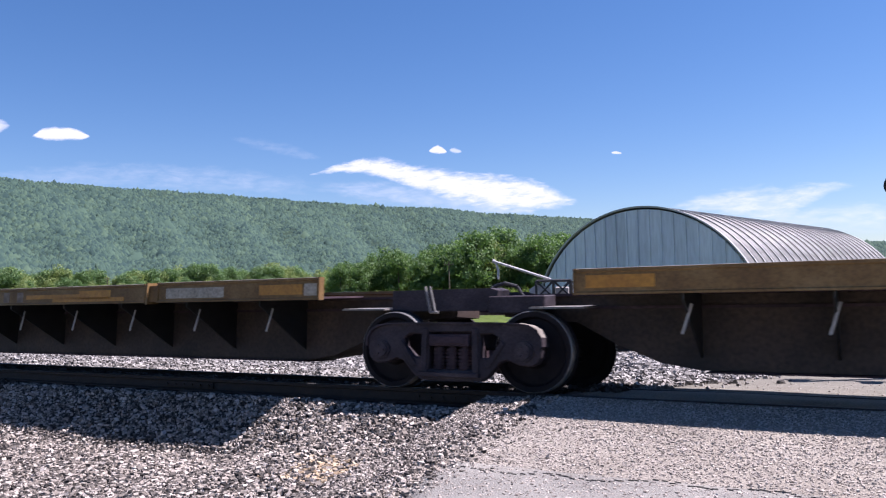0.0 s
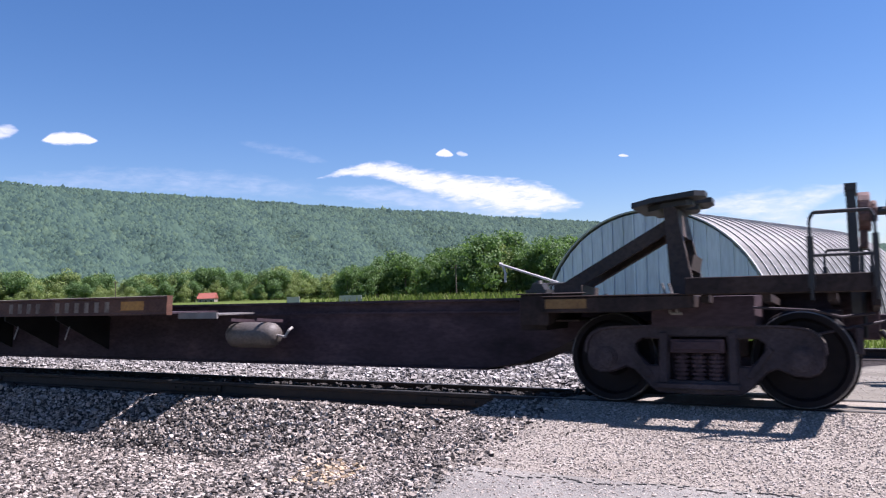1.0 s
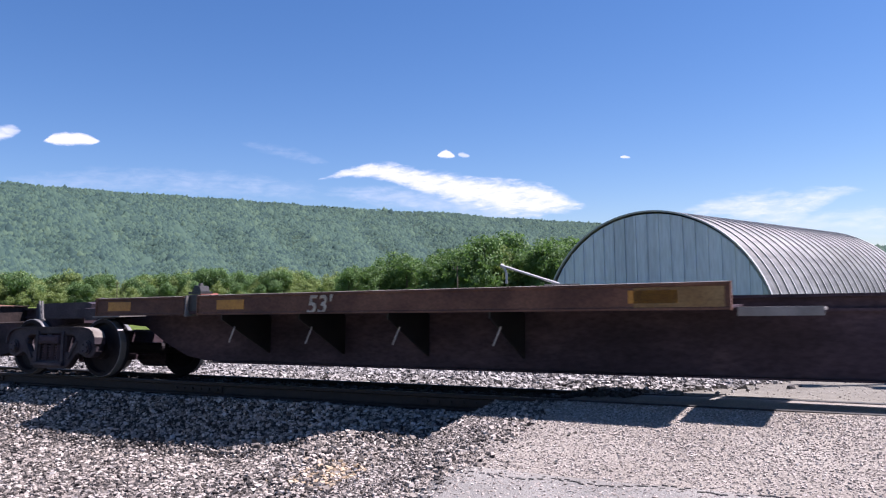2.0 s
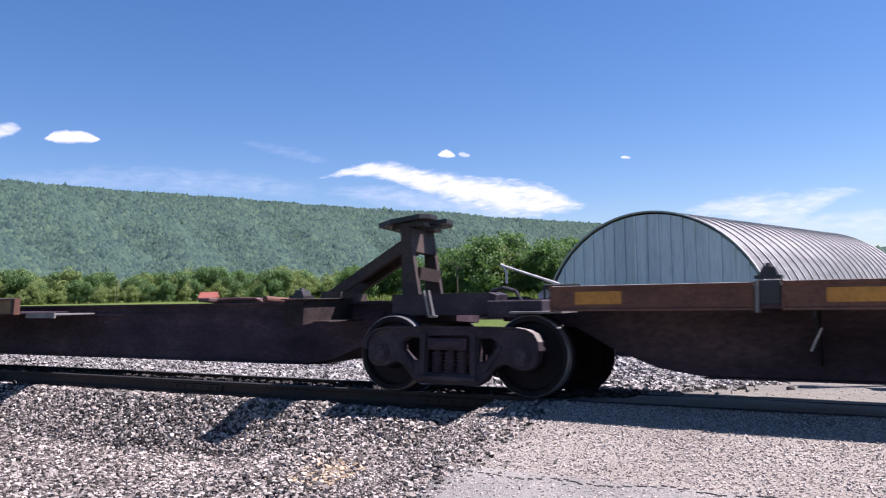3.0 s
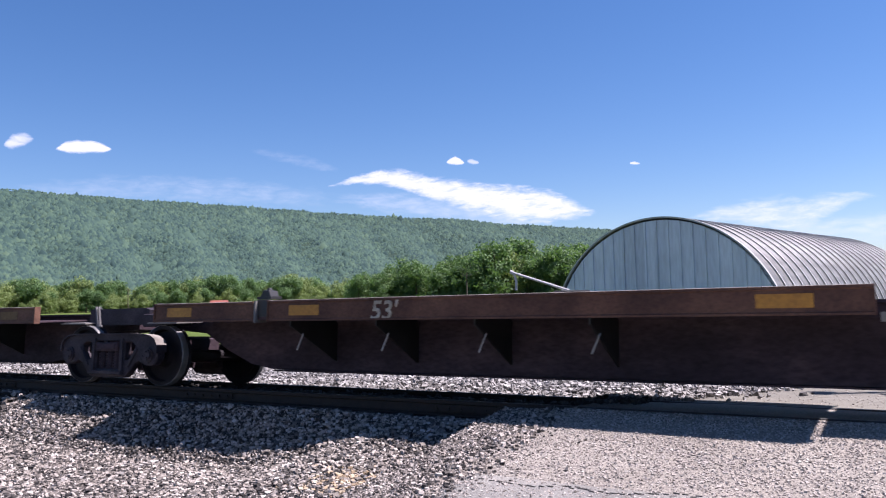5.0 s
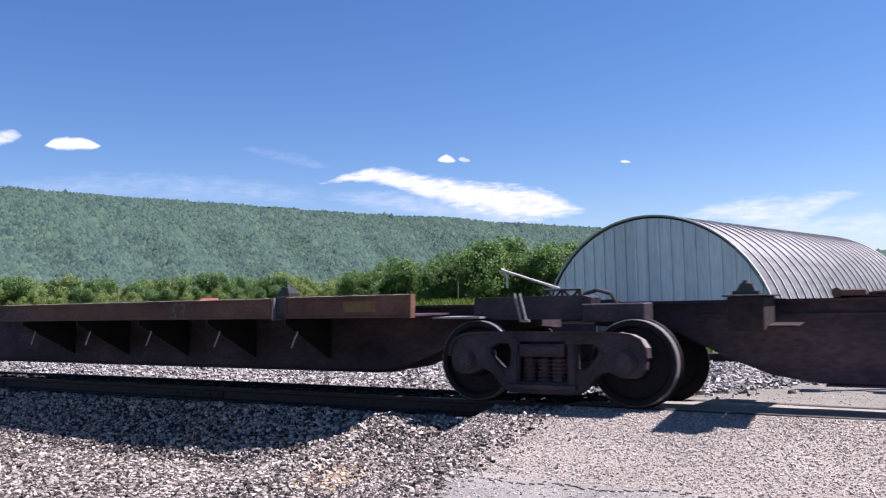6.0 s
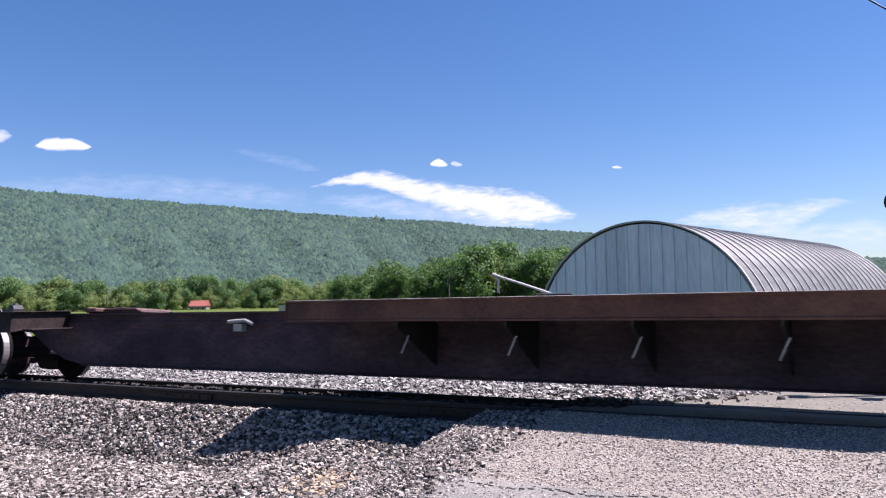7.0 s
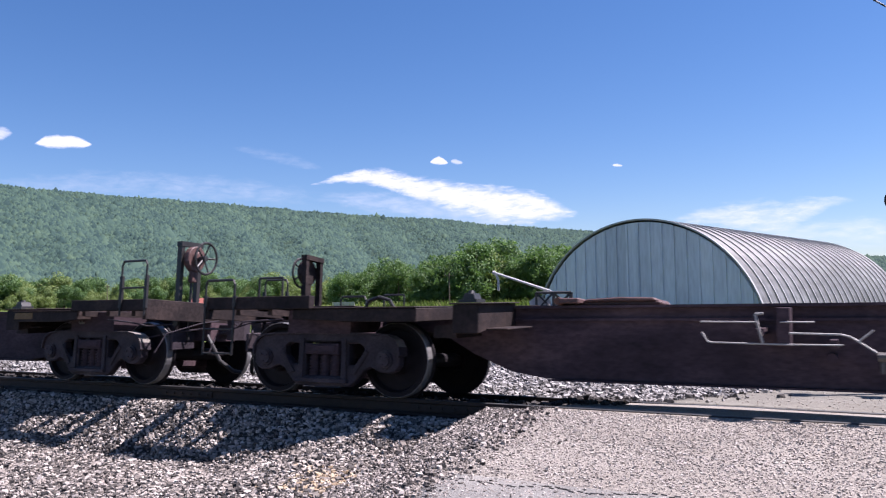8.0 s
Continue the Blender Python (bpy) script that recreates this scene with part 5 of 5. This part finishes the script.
def brake_rigging(unit, x, scrawl):
    """Pale brake pipes and a cylinder on the spine's side."""
    y = -0.7
    bm = tube(bmesh.new(), [(x - 0.8, y, 1.005), (x - 0.31, y, 1.0)], 0.008)
    tube(bm, [(x - 0.79, y, 0.905), (x - 0.74, y, 0.82), (x - 0.7, y, 0.81), (x - 0.1, y, 0.797), (x + 0.4, y, 0.797)], 0.008)
    tube(bm, [(x - 0.25, y - 0.03, 0.8), (x - 0.31, y - 0.03, 1.075), (x - 0.24, y - 0.03, 1.08)], 0.012)
    tube(bm, [(x - 0.1, y, 1.0), (x + 0.18, y, 1.0)], 0.008)
    tube(bm, [(x - 0.03, y, 0.9), (x + 0.39, y, 0.89), (x + 0.46, y, 0.87), (x + 0.52, y, 0.83), (x + 0.72, y, 0.69)], 0.009)
    tube(bm, [(x + 0.52, y, 0.83), (x + 0.64, y, 0.93)], 0.009)
    part("brake_pipe", bm, PIPE, unit, "bare pale brake pipes")
    bm = rod(bmesh.new(), (x + 0.66, y - 0.03, 0.7), (x + 0.84, y - 0.03, 0.7), 0.042, 12)
    box(bm, x + 0.68, x + 0.71, y - 0.05, -0.303, 0.56, 0.66)
    part("brake_cylinder", bm, TANK, unit, "small dusty brake cylinder")
    part("relay", rod(bmesh.new(), (x + 0.3, -0.42, 0.66), (x + 0.3, -0.303, 0.66), 0.05, 10), GRIME, unit)
    for q, w, z0, z1 in ((-0.32, 0.08, 0.88, 0.94), (0.3, 0.06, 0.76, 0.84)):
        part("pipe_bracket", box(bmesh.new(), x + q, x + q + w, -0.69, -0.303, z0, z1), GRIME, unit)
    bm = box(bmesh.new(), x - 0.13, x - 0.02, -0.69, -0.303, 0.78, 1.13)
    part("valve", bm, GRIME, unit)
    for k, (q, h) in enumerate(((-1.1, 0.1), (-0.98, 0.12), (-0.9, 0.08), (-0.78, 0.12), (-0.62, 0.05))[:5 if scrawl else 0]):
        part("marking_bar", box(bmesh.new(), x + q, x + q + (0.05 if k != 3 else 0.09), -0.305, -0.3015, 0.8 - h, 0.8), TREADPLATE, unit, "faded pale scrawl")


def spine_unit(xa, xb, deck0, deck1, gap, style, label, front_end=False, rear_end=False, extra=()):
    """One platform of an articulated spine car between the trucks at xa (ahead) and xb (behind)."""
    xc = (xa + xb) / 2
    unit = thing("spine_car", pose(xc, TRACK, BED_Z, CANT, 0, 0), label, "rail car", "spine cars of the train")
    a, b, p0, p1, g = xa - xc, xb - xc, deck0 - xc, deck1 - xc, gap - xc
    z1 = 1.40 if style == "ochre" else 1.29
    paint = OCHRE if style == "ochre" else RUST
    top = 1.14
    bm = prism(bmesh.new(), [(b + 0.3, top), (b + 0.3, 0.92), (b + 1.15, 0.86), (b + 1.6, 0.62), (b + 2.05, 0.44), (b + 2.45, 0.375),
                             (a - 2.45, 0.375), (a - 2.05, 0.44), (a - 1.6, 0.62), (a - 1.15, 0.86), (a - 0.3, 0.92), (a - 0.3, top)], -0.3, 0.3)
    spine = part("spine", bm, GRIME if style != "ochre" else SILL, unit, "deep dark fish-belly centre sill", bevel=0.01)
    bm = box(bmesh.new(), b + 0.3, a - 0.3, -0.37, 0.37, top + 0.002, top + 0.03)
    box(bm, b + 2.5, a - 2.5, -0.36, 0.36, 0.355, 0.373)
    part("flange", bm, GRIME, spine)
    bm = bmesh.new()
    for s in (-1, 1):
        box(bm, b + 1.3, a - 1.3, s * 0.302, s * 0.335, 1.0, 1.03)
    part("rib", bm, GRIME, spine)
    for s in (-1, 1):
        wheel_deck(unit, p0, p1, g, s, z1, paint, 5 if "lettered" in extra else 4)
        # low walkway tread off the deck's inner end, and end arms over the trucks
        near_front = abs(a - p1) < abs(p0 - b)
        w0, w1 = (p0 - 0.72, p0 - 0.03) if near_front else (p1 + 0.03, p1 + 0.72)
        bm = box(bmesh.new(), w0, w1, s * 0.45, s * 1.12, 1.03, 1.05)
        box(bm, w0, w1, s * 1.1, s * 1.13, 0.99, 1.07)
        if style != "ochre" and not near_front:
            part("walkway", bm, TREADPLATE, unit, "pale walkway tread")
        else:
            bm.free()
        e0, e1 = (p1 + 0.03, p1 + 0.62) if near_front else (p0 - 0.62, p0 - 0.03)
        part("walkway", box(bmesh.new(), e0, e1, s * 0.4, s * 0.88, 1.02, 1.04), TREADPLATE, unit, "pale walkway tread")
        other = b + 1.95 if near_front else a - (1.5 if front_end else 1.95)
        if "no_pedestal" not in extra:
            pedestal(unit, other, s, 1.2, SOOT)
        if not front_end:
            bm = prism(bmesh.new(), [(a - 0.95, 1.0), (a + 0.25, 1.0), (a + 0.36, 1.06), (a + 0.4, 1.22), (a + 0.3, 1.25), (a - 0.95, 1.24)], s * 0.38, s * 0.7)
            part("side_bearing_arm", bm, CAST, unit, bevel=0.012)
        if not rear_end:
            part("side_bearing_arm", box(bmesh.new(), b + 0.3, b + 0.95, s * 0.4, s * 0.74, 0.97, 1.16), CAST, unit, bevel=0.012)
    bm = tube(bmesh.new(), [(b + 0.2, -0.5, 1.17), (b + 0.26, -0.52, 1.26), (b + 0.4, -0.52, 1.3), (b + 0.54, -0.5, 1.26), (b + 0.6, -0.48, 1.15)], 0.02, 8)
    part("hose", bm, BLACK, unit, "looped black brake hose")
    bm = tube(bmesh.new(), [(a - 0.3, -1.08, 1.28), (a - 0.22, -1.1, 1.0), (a - 0.12, -1.1, 1.0)], 0.014)
    tube(bm, [(a - 0.24, -1.08, 1.28), (a - 0.16, -1.1, 1.0)], 0.014)
    part("safety_chain", bm, TREADPLATE, unit, "bare metal safety link")
    tail = "lettered" in extra
    for q in ((p1 - 0.9,) if tail else (p0 + (0.12 if style == "ochre" else 0.25), g + (-1.45 if g > (p0 + p1) / 2 else 1.78 if "late_patch" in extra else 0.45), p1 - 0.9)):
        patch(unit, q, q + (0.65 if style == "ochre" else 0.45), -1, z1 - 0.175, z1 - 0.055, OCHRE if tail else YELLOW, "yellow reflective patch")
    if style == "ochre":
        patch(unit, p1 - 0.22, p1 - 0.04, -1, z1 - 0.19, z1 - 0.05, CREAM, "cream paint patch")
        patch(unit, p0 + 3.9, p0 + 5.1, -1, z1 - 0.16, z1 - 0.1, YELLOW, "yellow reflective patch")
    if front_end:
        end_of_car(unit, a, 1, "tall", paint)
    if rear_end:
        end_of_car(unit, b, -1, "short" if rear_end == "short" else None, paint)
    return unit, xc


def side_text(unit, xc, x, z, text, size, spacing=1.0, shear=0.0, mat=None):
    words("lettering", text, size, mat or LETTER, unit, pose(x - xc, -1.2925, z - 0.175, 90, 0, 0), spacing, shear, "white stencilled lettering")


TRUCKS = [13.36, -3.80, -21.06, -25.19, -41.40, -58.41, -75.50, -92.52, -108.73, -112.85, -128.93, -146.01, -163.08, -180.20, -196.34, -200.42, -216.41]


def build_train():
    yellow = "faded yellow spine car with a deep rusty centre sill"
    brown = "rusty brown spine car with a deep dark centre sill"
    units = []
    RIDE[0] = True
    u, c = spine_unit(13.36, -3.80, -2.35, 6.9, 4.1, "ochre", yellow)
    units.append(u)
    u, c = spine_unit(-3.80, -21.06, -14.64, -5.37, -8.11, "ochre", yellow, rear_end="plain", extra=("no_pedestal",))
    glyph_bars(u, -13.62 - c, -10.63 - c, -1, 1.2, 1.345, [(0.0, 4, 0.11), (0.56, 4, 0.11)])
    patch(u, -7.84 - c, -6.84 - c, -1, 1.21, 1.34, CREAM, "cream paint patch")
    patch(u, -10.13 - c, -8.64 - c, -1, 1.19, 1.25, YELLOW, "yellow reflective stripe")
    hitch(u, -20.97 - c, 1, red=True, tip=0.28)
    units.append(u)
    # first brown car, five platforms
    u, c = spine_unit(-25.19, -41.40, -40.22, -31.81, -38.32, "rust", brown, front_end=True)
    glyph_bars(u, -35.22 - c, -32.88 - c, -1, 1.09, 1.235, [(0.0, 4, 0.092), (0.47, 6, 0.092)])
    side_text(u, c, -36.62, 1.05, "53'", 0.3, 1.0, 0.15)
    hitch(u, -25.44 - c, -1)
    air_tank(u, -30.83 - c)
    units.append(u)
    u, c = spine_unit(-41.40, -58.41, -57.11, -48.73, -55.27, "rust", brown)
    patch(u, -49.58 - c, -48.78 - c, -1, 1.06, 1.26, OCHRE, "faded yellow panel")
    glyph_bars(u, -49.53 - c, -48.88 - c, -1, 1.1, 1.22, [(0.1, 3, 0.3)])
    side_text(u, c, -53.22, 1.05, "53'", 0.3, 1.0, 0.15)
    folded_hitch(u, -44.94 - c, 1)
    units.append(u)
    u, c = spine_unit(-58.41, -75.50, -74.25, -65.84, -72.29, "rust", brown)
    side_text(u, c, -69.83, 1.05, "53'", 0.3, 1.0, 0.15)
    side_text(u, c, -67.34, 1.10, "ALL PURPOSE SPINE CAR", 0.15, 1.12, 0.3)
    patch(u, -71.28 - c, -70.43 - c, -1, 1.07, 1.25, OCHRE, "faded yellow panel")
    folded_hitch(u, -61.90 - c, 1)
    units.append(u)
    u, c = spine_unit(-75.50, -92.52, -91.28, -82.84, -89.40, "rust", brown, extra=("late_patch",))
    patch(u, -84.04 - c, -82.95 - c, -1, 1.06, 1.265, OCHRE, "faded yellow panel")
    glyph_bars(u, -83.94 - c, -83.05 - c, -1, 1.1, 1.22, [(0.1, 3, 0.3)])
    side_text(u, c, -86.69, 1.05, "53'", 0.3, 1.0, 0.15)
    hitch(u, -76.41 - c, -1)
    folded_hitch(u, -79.16 - c, 1)
    units.append(u)
    u, c = spine_unit(-92.52, -108.73, -102.26, -93.85, -95.67, "rust", brown, rear_end="short")
    glyph_bars(u, -101.20 - c, -98.86 - c, -1, 1.09, 1.235, [(0.0, 4, 0.092), (0.47, 6, 0.092)])
    side_text(u, c, -97.46, 1.05, "53'", 0.3, 1.0, 0.15)
    brake_rigging(u, -103.56 - c, False)
    hitch(u, -108.58 - c, 1)
    folded_hitch(u, -106.39 - c, -1)
    units.append(u)
    # second brown car
    u, c = spine_unit(-112.85, -128.93, -127.73, -119.30, -125.84, "rust", brown, front_end=True)
    side_text(u, c, -124.04, 1.05, "53'", 0.3, 1.0, 0.15)
    air_tank(u, -118.21 - c)
    folded_hitch(u, -115.46 - c, 1)
    units.append(u)
    for xa, xb, d0, d1, g, kind in ((-128.93, -146.01, -138.76, -130.36, -132.17, "clamp"), (-146.01, -163.08, -155.82, -147.42, -149.26, "rig"), (-163.08, -180.20, -172.87, -164.47, -166.30, "clamp"), (-180.20, -196.34, -189.92, -181.49, -183.28, "rig")):
        u, c = spine_unit(xa, xb, d0, d1, g, "rust", brown, rear_end="short" if xb == -196.34 else False, extra=("lettered",))
        if kind == "rig":
            brake_rigging(u, d0 - 1.45 - c, xa == -146.01)
            side_text(u, c, d0 + 4.9, 1.05, "53'", 0.3, 1.0, 0.15, FADED)
            side_text(u, c, d0 + 1.0, 1.10, "ALL PURPOSE SPINE CAR", 0.128, 1.08, 0.3, FADED)
        else:
            bm = tube(bmesh.new(), [(d0 - 1.75 - c, -0.4, 1.03), (d0 - 1.45 - c, -0.4, 1.05), (d0 - 1.3 - c, -0.4, 1.0)], 0.025)
            box(bm, d0 - 1.65 - c, d0 - 1.5 - c, -0.4, -0.303, 0.9, 1.0)
            part("clamp", bm, PIPE, u, "small pale pipe clamp")
        folded_hitch(u, xb + 3.4 - c, -1)
        units.append(u)
    u, c = spine_unit(-200.42, -216.41, -215.21, -206.83, -213.31, "rust", brown, front_end=True)
    units.append(u)
    RIDE[0] = False
    first = build_truck()
    trucks = [first]
    first.matrix_basis = pose(TRUCKS[0], TRACK, BED_Z, CANT, 0, 0)
    for x in TRUCKS[1:]:
        trucks.append(copy_thing(first, pose(x, TRACK, BED_Z, CANT, 0, 0)))
    return units, trucks


build_ground()
build_road()
build_track()
build_ballast()
build_hills()
build_trees()
build_grass()
build_dry_weeds()
build_clouds()
build_shed()
build_auger()
build_farm_objects()
UNITS, BOGIES = build_train()


def motions():
    """The whole train rolls past at an even speed; every wheelset turns."""
    for ob in UNITS + BOGIES:
        x = ob.matrix_basis.translation.x
        walk(ob, [(t, pose(x + SPEED * t, TRACK, BED_Z, CANT, 0, 0)) for t in (0.0, 2.0, 4.0, 6.0, 8.0)])
    step = 1.0 / FPS
    turn = 89.9                 # degrees a step
    for truck in BOGIES:
        for ob in truck.children:
            if ob.name.startswith("wheelset"):
                p = ob.location.copy()
                walk(ob, [(k * step, pose(p.x, p.y, p.z, 0, turn * k % 360, 0)) for k in range(8 * FPS + 1)])


motions()
